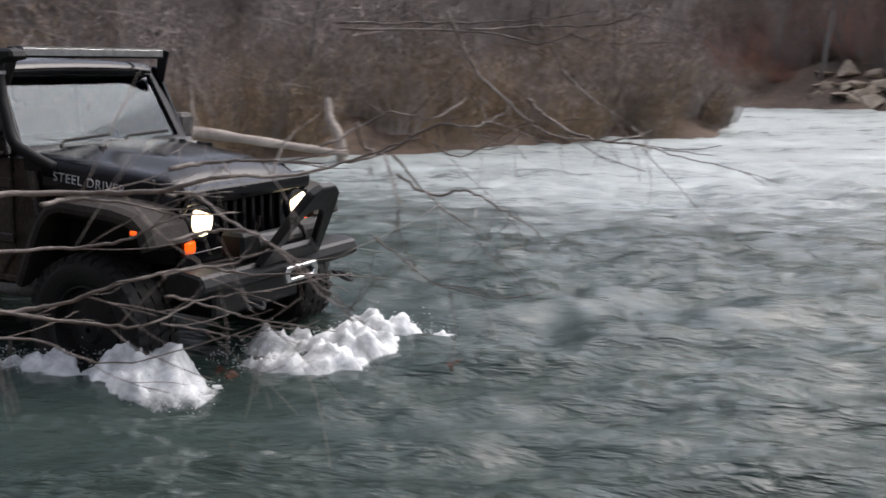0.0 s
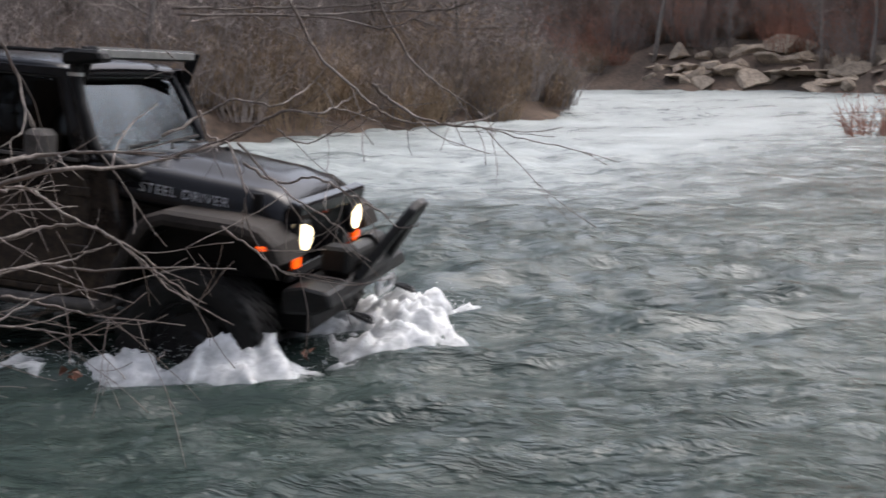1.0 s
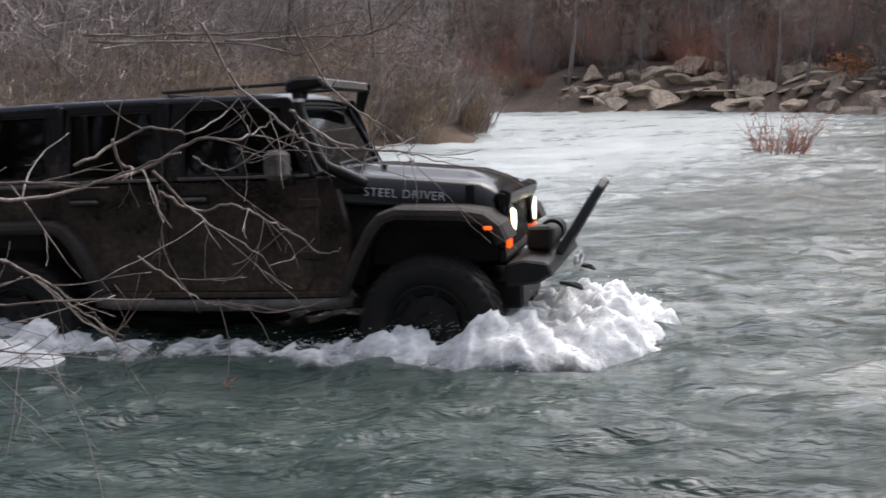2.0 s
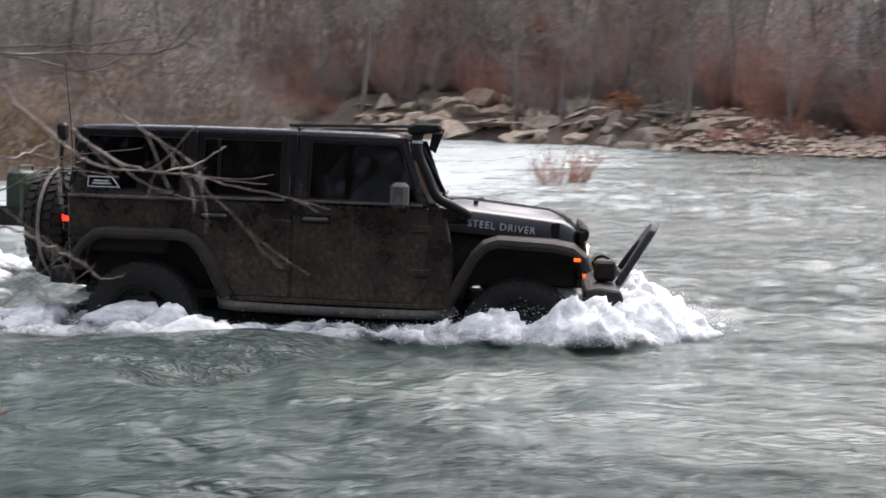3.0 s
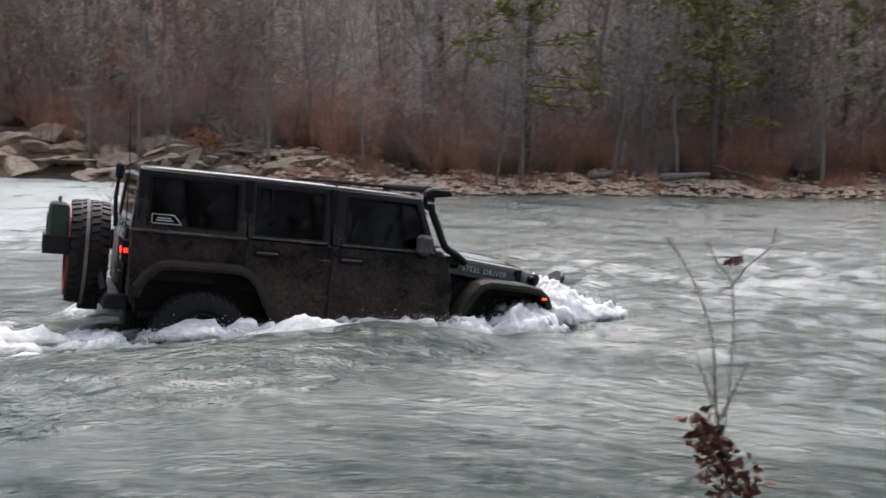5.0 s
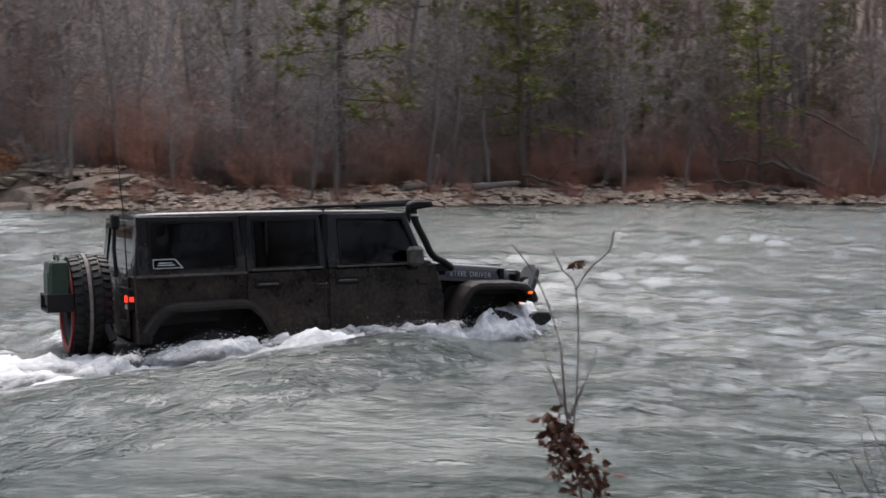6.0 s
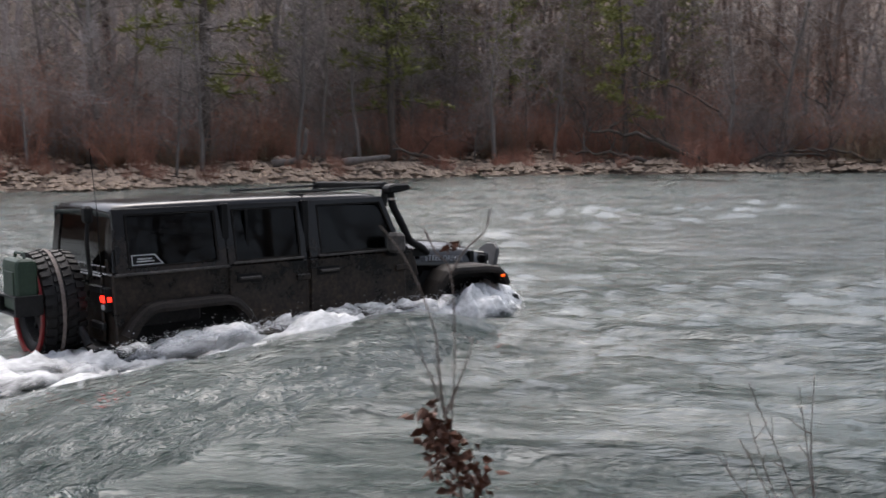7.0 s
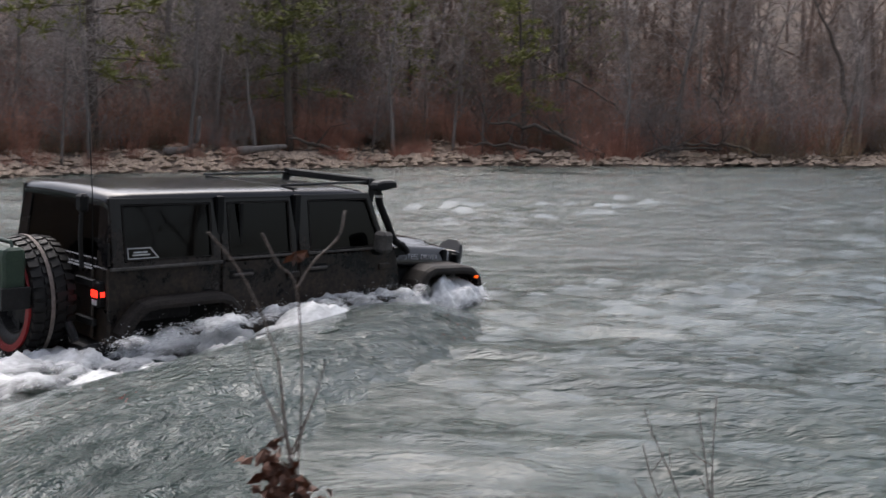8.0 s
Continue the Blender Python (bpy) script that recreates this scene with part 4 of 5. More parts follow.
def side_frame(x0, x1, w, sign, mat, name, slant=0.0, low=1.405, rise=1.93):
    """A panel of the hardtop or door top round a window w = (x0, x1, z0, z1)."""
    out = [on_side(x0, low, sign, 0.006), on_side(x1 + slant, low, sign, 0.006), on_side(x1, rise, sign, 0.006), on_side(x0, rise, sign, 0.006)]
    wx0, wx1, wz0, wz1 = w
    inn = [on_side(wx0, wz0, sign, 0.006), on_side(wx1 + slant * 0.85, wz0, sign, 0.006), on_side(wx1, wz1, sign, 0.006), on_side(wx0, wz1, sign, 0.006)]
    ob = part(name, ring(out, inn, (0, -sign * 0.035, 0)), mat, car)
    pane = sheet([Vector(p) + Vector((0, -sign * 0.014, 0)) for p in inn], (0, -sign * 0.005, 0), 0)
    g = part("window", pane, TINT, ob, "dark tinted side window")
    g.visible_shadow = False
    seal = ring([Vector(p) + Vector((0, sign * 0.004, 0)) for p in inn],
                [Vector(p).lerp(sum((Vector(q) for q in inn), Vector()) / 4, 0.04) + Vector((0, sign * 0.004, 0)) for p in inn], (0, -sign * 0.01, 0), 0.002)
    part("window_seal", seal, PLASTIC, ob)
    return ob


for sgn in (-1, 1):
    q = side_frame(-2.10, -1.13, (-2.0, -1.21, 1.45, 1.875), sgn, ROOF_PAINT, "hardtop_side", 0)
    if sgn < 0:
        st = part("sticker", ring([on_side(-1.97, 1.465, sgn, 0.001), on_side(-1.70, 1.465, sgn, 0.001), on_side(-1.77, 1.55, sgn, 0.001), on_side(-1.97, 1.55, sgn, 0.001)],
                                  [on_side(-1.962, 1.473, sgn, 0.001), on_side(-1.718, 1.473, sgn, 0.001), on_side(-1.778, 1.542, sgn, 0.001), on_side(-1.962, 1.542, sgn, 0.001)], (0, 0.001, 0), 0), WHITE_DECAL, q, "white outlined window sticker")
        for zz, xa, xb in ((1.515, -1.92, -1.80), (1.495, -1.93, -1.78)):
            part("sticker_bar", box(xa, xb, -side_y(zz) - 0.0025, -side_y(zz) - 0.0005, zz - 0.006, zz + 0.006, 0), WHITE_DECAL, q)
        # rails between lower tub and hardtop
    part("belt_rail", box(-2.12, -1.12, sgn * 0.795 - 0.012, sgn * 0.795 + 0.012, 1.385, 1.41, 0.005), DUSTY, car)

    def door(name, lower, win, x0, x1, slant, handle_x):
        d = part(name, sheet([(x, sgn * 0.775, z) for x, z in lower], (0, sgn * 0.022, 0), 0.010), PAINT, car, "black door caked with brown mud")
        top = side_frame(x0, x1, win, sgn, PAINT, "door_top", slant)
        part("belt_strip", box(win[0] - 0.03, win[1] + 0.03 + slant * 0.85, sgn * (side_y(1.42) + 0.016) - 0.008, sgn * (side_y(1.42) + 0.016) + 0.008, 1.408, 1.43, 0.004), DUSTY, d)
        hd = part("door_handle", box(handle_x - 0.10, handle_x + 0.10, sgn * 0.82 - 0.016, sgn * 0.82 + 0.016, 1.27, 1.295, 0.008), DUSTY, d)
        part("handle_recess", box(handle_x - 0.12, handle_x + 0.12, sgn * 0.799 - 0.004, sgn * 0.799 + 0.004, 1.245, 1.32, 0.003), TRIM, d)
        for hz in (0.90, 1.24):
            hx = max(x for x, z in lower) - 0.03
            part("door_hinge", box(hx - 0.09, hx + 0.05, sgn * 0.805 - 0.012, sgn * 0.805 + 0.012, hz - 0.028, hz + 0.028, 0.006), PAINT, d)
        return d

    door("front_door", [(-0.315, 0.66), (0.62, 0.66), (0.74, 0.80), (0.74, 1.40), (-0.315, 1.40)], (-0.20, 0.50, 1.435, 1.875), -0.315, 0.54, 0.19, -0.13)
    door("rear_door", [(-0.76, 0.66), (-0.345, 0.66), (-0.345, 1.40), (-1.12, 1.40), (-1.12, 1.14), (-1.02, 1.04)], (-1.05, -0.41, 1.435, 1.875), -1.12, -0.345, 0, -0.93)
    for px in (-0.33, -1.125):
        part("door_pillar", box(px - 0.03, px + 0.03, sgn * 0.74 - 0.02, sgn * 0.74 + 0.02, 1.38, 1.93, 0.004), TRIM, car)
    part("window_bar", box(-0.93, -0.905, sgn * 0.745 - 0.012, sgn * 0.745 + 0.012, 1.44, 1.87, 0.003), TRIM, car)
    # sill guard
    part("rock_slider", tube(curve_through([(-0.82, sgn * 0.80, 0.66), (-0.74, sgn * 0.83, 0.585), (0.82, sgn * 0.83, 0.585), (0.92, sgn * 0.80, 0.66)], 4), 0.038, 10), DUSTY, car, smooth=True)
    part("sill", box(-0.82, 0.93, sgn * 0.785 - 0.012, sgn * 0.785 + 0.012, 0.62, 0.66, 0.006), PAINT, car)

    def flare(name, line, inner, outer):
        """A wheel-arch flare: a bent strip with a turned-down lip."""
        bm = bmesh.new()
        rows = []
        for k, (x, z) in enumerate(line):
            a, b = line[max(k - 1, 0)], line[min(k + 1, len(line) - 1)]
            tx, tz = b[0] - a[0], b[1] - a[1]
            ln = math.hypot(tx, tz)
            nx, nz = -tz / ln, tx / ln
            if nz < 0:
                nx, nz = -nx, -nz
            prof = [(inner, 0.035), (outer - 0.05, 0.03), (outer - 0.012, 0.012), (outer, -0.02), (outer - 0.004, -0.05), (outer - 0.03, -0.045), (inner, -0.02)]
            rows.append([bm.verts.new((x + nx * h, sgn * y, z + nz * h)) for y, h in prof])
        for a, b in zip(rows, rows[1:]):
            for j in range(7):
                bm.faces.new((a[j], a[(j + 1) % 7], b[(j + 1) % 7], b[j]))
        bm.faces.new(rows[0])
        bm.faces.new(rows[-1][::-1])
        bmesh.ops.recalc_face_normals(bm, faces=list(bm.faces))
        return part(name, bm, FLARE, car, "mud-streaked black wheel-arch flare")

    flare("rear_flare", [(-2.06, 0.90), (-1.98, 1.02), (-1.88, 1.11), (-1.78, 1.13), (-1.18, 1.13), (-1.08, 1.10), (-0.98, 1.0), (-0.80, 0.66)], 0.77, 0.90)
    ff = flare("front_flare", [(0.90, 0.66), (1.00, 0.88), (1.10, 1.06), (1.18, 1.145), (1.28, 1.18), (1.70, 1.165), (1.84, 1.14), (1.93, 1.07), (1.97, 0.98)], 0.60, 0.93)
    part("side_marker", box(1.85, 1.90, sgn * 0.925 - 0.012, sgn * 0.925 + 0.012, 1.055, 1.08, 0.005), AMBER, ff, "lit amber side marker")
    part("fender_liner", prism([(0.96, 0.7), (1.06, 1.03), (1.16, 1.12), (1.8, 1.12), (1.92, 1.0), (1.92, 0.95), (1.78, 1.06), (1.20, 1.07), (1.10, 1.0), (1.02, 0.7)], sgn * 0.5, sgn * 0.78, 0), TRIM, car)
    part("front_quarter", prism([(0.82, 0.9), (0.82, 1.30), (1.86, 1.21), (1.86, 1.16), (1.05, 1.16), (0.95, 1.05)], sgn * 0.66, sgn * 0.70, 0.006, hull), HOOD_PAINT, car)
    part("cowl_vent", box(0.84, 0.99, sgn * 0.757 - 0.02, sgn * 0.757 + 0.012, 1.325, 1.405, 0.006), TRIM, car)
    part("badge", box(0.86, 0.96, sgn * 0.772 - 0.002, sgn * 0.772 + 0.002, 1.355, 1.378, 0.001), WHITE_DECAL, car, "small white badge")
    # mirrors
    mir = part("mirror", box(0.47, 0.60, sgn * 0.94 - 0.085, sgn * 0.94 + 0.085, 1.40, 1.59, 0.03), DUSTY, car, "dusty grey-black door mirror")
    part("mirror_arm", box(0.53, 0.60, sgn * 0.83 - 0.06, sgn * 0.83 + 0.06, 1.36, 1.42, 0.012), TRIM, mir)
    # tail lamps
    tl = part("tail_lamp", box(-2.19, -2.12, sgn * 0.69 - 0.055, sgn * 0.69 + 0.055, 1.10, 1.30, 0.012), TRIM, car)
    part("lens", box(-2.20, -2.185, sgn * 0.69 - 0.043, sgn * 0.69 + 0.043, 1.18, 1.235, 0.004), RED, tl, "lit red lens")
    part("side_lens", box(-2.175, -2.14, sgn * 0.748 - 0.004, sgn * 0.748 + 0.004, 1.185, 1.225, 0.002), RED, tl, "lit red lens")
    part("reversing_lens", box(-2.197, -2.185, sgn * 0.69 - 0.035, sgn * 0.69 + 0.035, 1.12, 1.16, 0.003), WHITE_DECAL, tl)

# back: gate, window, bumper, spare wheel, can
rear_out = [(-2.135, -0.775, 1.41), (-2.135, 0.775, 1.41), (-2.085, 0.70, 1.93), (-2.085, -0.70, 1.93)]
rear_in = [(-2.13, -0.60, 1.46), (-2.13, 0.60, 1.46), (-2.09, 0.56, 1.86), (-2.09, -0.56, 1.86)]
part("hardtop_back", ring(rear_out, rear_in, (0.04, 0, 0)), ROOF_PAINT, car)
part("rear_window", sheet([Vector(p) + Vector((0.012, 0, 0)) for p in rear_in], (0.005, 0, 0), 0), TINT, car, "dark tinted rear window").visible_shadow = False
gate = part("tailgate", box(-2.165, -2.135, -0.60, 0.60, 0.84, 1.39, 0.012), PAINT, car)
for z in (0.98, 1.28):
    part("gate_hinge", box(-2.20, -2.16, -0.68, -0.40, z - 0.03, z + 0.03, 0.008), STEEL, gate)
part("rear_bumper", prism([(-2.31, 0.68), (-2.31, 0.79), (-2.27, 0.82), (-2.10, 0.82), (-2.10, 0.68)], -0.72, 0.72, 0.015), STEEL, car, "black steel rear bumper")
part("hitch", box(-2.48, -2.30, -0.05, 0.05, 0.58, 0.66, 0.01), STEEL, car)
carrier = part("spare_carrier", tube(curve_through([(-2.30, -0.62, 0.84), (-2.34, -0.5, 1.0), (-2.34, 0.0, 1.12), (-2.34, 0.1, 1.12)], 5), 0.035, 8), STEEL, car)
part("lamp_post", tube([(-2.25, -0.60, 1.40), (-2.27, -0.61, 1.66), (-2.25, -0.6, 1.92)], [0.018, 0.018, 0.014], 8), STEEL, car)
part("post_head", box(-2.29, -2.22, -0.66, -0.56, 1.82, 1.96, 0.02), TRIM, car)


# wheels: tyre with lugs and a rim with holes
TYRE_R = 0.45


def tyre_mesh():
    v, f = lathe([(0.27, -0.13), (0.31, -0.152), (0.38, -0.158), (0.425, -0.145), (0.436, -0.10), (0.438, 0.0), (0.436, 0.10), (0.425, 0.145), (0.38, 0.158), (0.31, 0.152), (0.27, 0.13)], 44)
    q0, f0 = len(v), len(f)
    for s in range(36):
        for row, (y0, y1, off) in enumerate(((-0.155, -0.085, 0), (-0.07, -0.005, 0.5), (0.005, 0.07, 0), (0.085, 0.155, 0.5))):
            a0 = 2 * math.pi * (s + off + 0.08) / 36
            a1 = 2 * math.pi * (s + off + 0.68) / 36
            sk = 0.04 if row in (1, 2) else 0
            q = len(v)
            for r in (0.415, 0.452):
                for a, y in ((a0, y0), (a1, y0), (a1 + sk, y1), (a0 + sk, y1)):
                    rr = r - (0.012 if abs(y) > 0.15 else 0)
                    v.append(Vector((rr * math.cos(a), y, rr * math.sin(a))))
            f += [(q + 4, q + 5, q + 6, q + 7), (q, q + 1, q + 5, q + 4), (q + 1, q + 2, q + 6, q + 5), (q + 2, q + 3, q + 7, q + 6), (q + 3, q, q + 4, q + 7)]
    return v[:q0], f[:f0], v[q0:], [tuple(k - q0 for k in c) for c in f[f0:]]


def rim_mesh():
    v, f = lathe([(0.275, -0.12), (0.275, 0.12), (0.255, 0.125), (0.245, 0.06), (0.20, 0.05), (0.19, 0.07), (0.09, 0.085), (0.07, 0.11), (0.02, 0.115), (0.02, -0.1), (0.24, -0.1)], 32)
    return v, f


TYRE_ME, RIM_ME = None, None


def wheel_at(name, x, y, z, flip, parent):
    global TYRE_ME, RIM_ME
    if TYRE_ME is None:
        hub = part(name, rim_mesh(), STEEL, parent, "black steel wheel", smooth=False)
        cv, cf, lv, lf = tyre_mesh()
        ty = part("tyre", (cv, cf), RUBBER, hub, "knobbly mud-terrain tyre", smooth=True)
        tr = tagged(part("tread", (lv, lf), RUBBER, hub), kind="stuff")
        TYRE_ME, RIM_ME = (ty.data, tr.data), hub.data
    else:
        hub = new(name, RIM_ME)
        hub.parent = parent
        tagged(hub, "black steel wheel")
        ty, tr = new("tyre", TYRE_ME[0]), new("tread", TYRE_ME[1])
        ty.parent = tr.parent = hub
        tagged(tr, kind="stuff")
        tagged(ty, "knobbly mud-terrain tyre")
    for k in range(8):
        a = k * math.pi / 4
        sp = part("spoke", box(0.07, 0.25, -0.022, 0.022, 0.055, 0.075, 0.004), STEEL, hub)
        sp.matrix_basis = Matrix.Rotation(a, 4, "Y") @ pose(0, 0, 0, -90, 0, 0)
    hub.matrix_basis = pose(x, y, z, 0, 0, 180 if flip else 0)
    return hub


WHEELS = []
for x in (1.47, -1.47):
    for sgn in (-1, 1):
        WHEELS.append((wheel_at("wheel", x, sgn * 0.79, TYRE_R, sgn < 0, car), x, sgn * 0.79, sgn < 0))
    part("axle", tube([(x, -0.7, TYRE_R), (x, 0.7, TYRE_R)], 0.05, 10), STEEL, car)
spare = wheel_at("spare_wheel", 0, 0, 0, False, car)
spare.matrix_basis = pose(-2.44, -0.12, 1.12, 0, 0, 90) @ Matrix.Diagonal((1.05, 1.05, 1.05, 1))
tagged(spare, "spare wheel with a strapped tyre on the tailgate")
strap = part("strap", lathe([(0.458, -0.014), (0.462, -0.014), (0.462, 0.014), (0.458, 0.014)], 40), STRAP, car, "pale webbing strap round the spare tyre")
strap.matrix_basis = pose(-2.44, -0.12, 1.12, 0, 0, 90) @ pose(0, 0.03, 0) @ Matrix.Diagonal((1.05, 1.05, 1.05, 1))
red = part("red_cover_band", lathe([(0.36, 0.0), (0.41, 0.0), (0.41, 0.02), (0.36, 0.02)], 36), DARK_RED, car, "red ring on the spare wheel")
red.matrix_basis = pose(-2.605, -0.12, 1.12, 0, 0, 90)
can = part("fuel_can", prism([(-2.80, 1.14), (-2.80, 1.52), (-2.78, 1.56), (-2.65, 1.56), (-2.63, 1.52), (-2.63, 1.14)], -0.50, -0.12, 0.02), CAN, car, "dark green metal fuel can behind the spare wheel")
part("can_handle", tube([(-2.715, -0.45, 1.56), (-2.715, -0.43, 1.60), (-2.715, -0.22, 1.60), (-2.715, -0.20, 1.56)], 0.012, 6), CAN, can)
part("can_ridge", box(-2.81, -2.795, -0.44, -0.18, 1.22, 1.46, 0.004), CAN, can)
part("can_rack", ring([(-2.83, -0.54, 1.11), (-2.83, -0.08, 1.11), (-2.83, -0.08, 1.27), (-2.83, -0.54, 1.27)], [(-2.83, -0.515, 1.13), (-2.83, -0.105, 1.13), (-2.83, -0.105, 1.25), (-2.83, -0.515, 1.25)], (0.22, 0, 0), 0.003), STEEL, can)

# face: grille, lamps, bumper, winch, hoop
def grille_mesh():
    bm = bmesh.new()
    for y0, y1, z0, z1 in [(-0.62, 0.62, 1.17, 1.26), (-0.62, 0.62, 0.82, 0.90), (-0.62, -0.31, 0.90, 1.17), (0.31, 0.62, 0.90, 1.17)] + [(-0.31 + 0.0886 * k - 0.016, -0.31 + 0.0886 * k + 0.016, 0.90, 1.17) for k in range(1, 7)]:
        q = box(1.885, 1.93, y0, y1, z0, z1, 0.006)
        me = bpy.data.meshes.new("slat")
        q.to_mesh(me)
        q.free()
        bm.from_mesh(me)
        bpy.data.meshes.remove(me)
    return bm


grille = part("grille", grille_mesh(), HOOD_PAINT, car, "black slotted grille")
part("grille_mesh", box(1.87, 1.885, -0.32, 0.32, 0.89, 1.18, 0), TRIM, grille)
part("grille_brow", prism([(1.88, 1.18), (1.90, 1.295), (1.97, 1.27), (1.965, 1.20), (1.94, 1.165)], -0.60, 0.60, 0.012), HOOD_PAINT, grille, "angled black brow over the lamps")
for sgn in (-1, 1):
    lampb = part("headlight", lathe([(0.02, 0.0), (0.105, 0.0), (0.108, 0.03), (0.095, 0.045), (0.02, 0.045)], 28), TRIM, grille)
    lampb.matrix_basis = pose(1.915, sgn * 0.47, 1.07, 0, 0, -90)
    # a round lens cut slanting by the brow
    pts = []
    for k in range(25):
        a = 2 * math.pi * k / 24
        y, z = 0.09 * math.cos(a), 0.09 * math.sin(a)
        z = min(z, 0.055 + 0.35 * sgn * y)
        pts.append((1.965 + 0.012 * (1 - (y * y + z * z) / 0.0081), sgn * 0.47 + y, 1.085 + z))
    part("lens", sheet(pts[:-1], (-0.02, 0, 0), 0), HEAD, grille, "lit warm headlamp")
    part("indicator", box(1.93, 1.955, sgn * 0.555 - 0.045, sgn * 0.555 + 0.045, 0.90, 0.975, 0.02), AMBER, grille, "lit amber indicator")
part("bumper", prism([(2.00, 0.60), (2.00, 0.82), (2.12, 0.85), (2.27, 0.83), (2.30, 0.76), (2.22, 0.62)], -0.78, 0.78, 0.015, lambda x, y, z: (x - 0.16 * max(0, abs(y) - 0.42), y, z + 0.25 * max(0, abs(y) - 0.45) * (z < 0.7))), STEEL, car, "black steel winch bumper")
winch = part("winch", tube([(2.12, -0.22, 0.92), (2.12, 0.22, 0.92)], 0.07, 16), STEEL, car)
part("winch_motor", tube([(2.12, 0.22, 0.93), (2.12, 0.42, 0.93)], 0.085, 16), TRIM, winch)
part("winch_box", box(2.03, 2.20, -0.40, -0.22, 0.86, 1.02, 0.02), TRIM, winch)
part("fairlead", ring([(2.31, -0.15, 0.70), (2.31, 0.15, 0.70), (2.31, 0.17, 0.75), (2.31, 0.15, 0.80), (2.31, -0.15, 0.80), (2.31, -0.17, 0.75)], [(2.31, -0.11, 0.725), (2.31, 0.11, 0.725), (2.31, 0.125, 0.75), (2.31, 0.11, 0.775), (2.31, -0.11, 0.775), (2.31, -0.125, 0.75)], (0.03, 0, 0), 0.006), CHROME, car, "bright winch fairlead")
for sgn in (-1, 1):
    part("shackle", tube(curve_through([(2.25, sgn * 0.46, 0.66), (2.36, sgn * 0.42, 0.64), (2.39, sgn * 0.46, 0.62), (2.36, sgn * 0.50, 0.64), (2.25, sgn * 0.46, 0.66)], 4), 0.013, 6), STEEL, car)
# leaning hoop of plate with a round top
hoop_o = [(2.20, -0.30, 0.84), (2.20, 0.30, 0.84), (2.40, 0.19, 1.16), (2.47, 0.14, 1.27), (2.50, 0.06, 1.315), (2.50, -0.06, 1.315), (2.47, -0.14, 1.27), (2.40, -0.19, 1.16)]
hoop_i = [(2.25, -0.20, 0.92), (2.25, 0.20, 0.92), (2.37, 0.11, 1.12), (2.39, 0.08, 1.15), (2.40, 0.04, 1.165), (2.40, -0.04, 1.165), (2.39, -0.08, 1.15), (2.37, -0.11, 1.12)]
part("stinger_hoop", ring(hoop_o, hoop_i, (0.05, 0, -0.03), 0.01), STEEL, car, "black leaning stinger hoop with holes")

# snorkel up the right windscreen pillar, roof light bar, aerial
snork = part("snorkel", tube(curve_through([(1.05, -0.73, 1.35), (0.93, -0.79, 1.42), (0.80, -0.80, 1.49), (0.715, -0.785, 1.66), (0.64, -0.755, 1.83), (0.62, -0.745, 1.97)], 5), 0.036, 12), TRIM, car, "black snorkel along the windscreen pillar", smooth=True)
part("snorkel_head", prism([(0.56, 1.95), (0.56, 2.02), (0.62, 2.045), (0.80, 2.045), (0.83, 1.985), (0.68, 1.96)], -0.81, -0.68, 0.018), TRIM, snork, "ram air head")
part("snorkel_band", lathe([(0.034, -0.01), (0.042, -0.01), (0.042, 0.01), (0.034, 0.01)], 20), CHROME, snork).matrix_basis = pose(0.63, -0.75, 1.90, 90, 0, 0)
bar = part("light_bar", box(0.60, 0.68, -0.62, 0.62, 1.99, 2.06, 0.012), TRIM, car, "black roof light bar")
part("reflector_strip", box(0.678, 0.684, -0.60, 0.60, 2.003, 2.047, 0.001), CHROME, bar, "row of unlit reflectors")
for sgn in (-1, 1):
    part("bracket", sheet([(0.56, sgn * 0.66, 1.86), (0.62, sgn * 0.66, 1.82), (0.70, sgn * 0.64, 2.04), (0.60, sgn * 0.64, 2.06)], (0, sgn * 0.012, 0), 0.002), STEEL, bar)
    part("roof_rail", tube([(-0.4, sgn * 0.60, 2.0), (0.62, sgn * 0.60, 2.02)], 0.013, 6), STEEL, bar)
part("aerial", tube([(-2.16, -0.60, 1.4), (-2.18, -0.62, 1.95), (-2.22, -0.64, 2.42)], [0.006, 0.004, 0.003], 5), TRIM, car)

# inside
part("dashboard", prism([(0.40, 1.10), (0.36, 1.38), (0.44, 1.43), (0.66, 1.41), (0.66, 1.10)], -0.70, 0.70, 0.02), SEAT, car)
for x in (-0.25, -1.1):
    for y in (-0.36, 0.36):
        seat = part("seat", prism([(x - 0.05, 0.85), (x - 0.02, 1.02), (x + 0.45, 1.05), (x + 0.45, 0.88)], y - 0.25, y + 0.25, 0.04), SEAT, car)
        part("seat_back", prism([(x - 0.06, 1.0), (x - 0.22, 1.60), (x - 0.12, 1.62), (x + 0.08, 1.02)], y - 0.24, y + 0.24, 0.04), SEAT, seat)
        part("headrest", prism([(x - 0.24, 1.64), (x - 0.25, 1.80), (x - 0.15, 1.81), (x - 0.14, 1.64)], y - 0.13, y + 0.13, 0.03), SEAT, seat)
part("cargo_floor", box(-2.05, -1.35, -0.7, 0.7, 0.95, 1.12, 0.02), SEAT, car)
sw = part("steering_wheel", lathe([(0.175, -0.013), (0.2, -0.013), (0.2, 0.013), (0.175, 0.013)], 28), TRIM, car)
sw.matrix_basis = pose(0.28, 0.36, 1.34, 0, 0, 90) @ pose(0, 0, 0, 25, 0, 0)


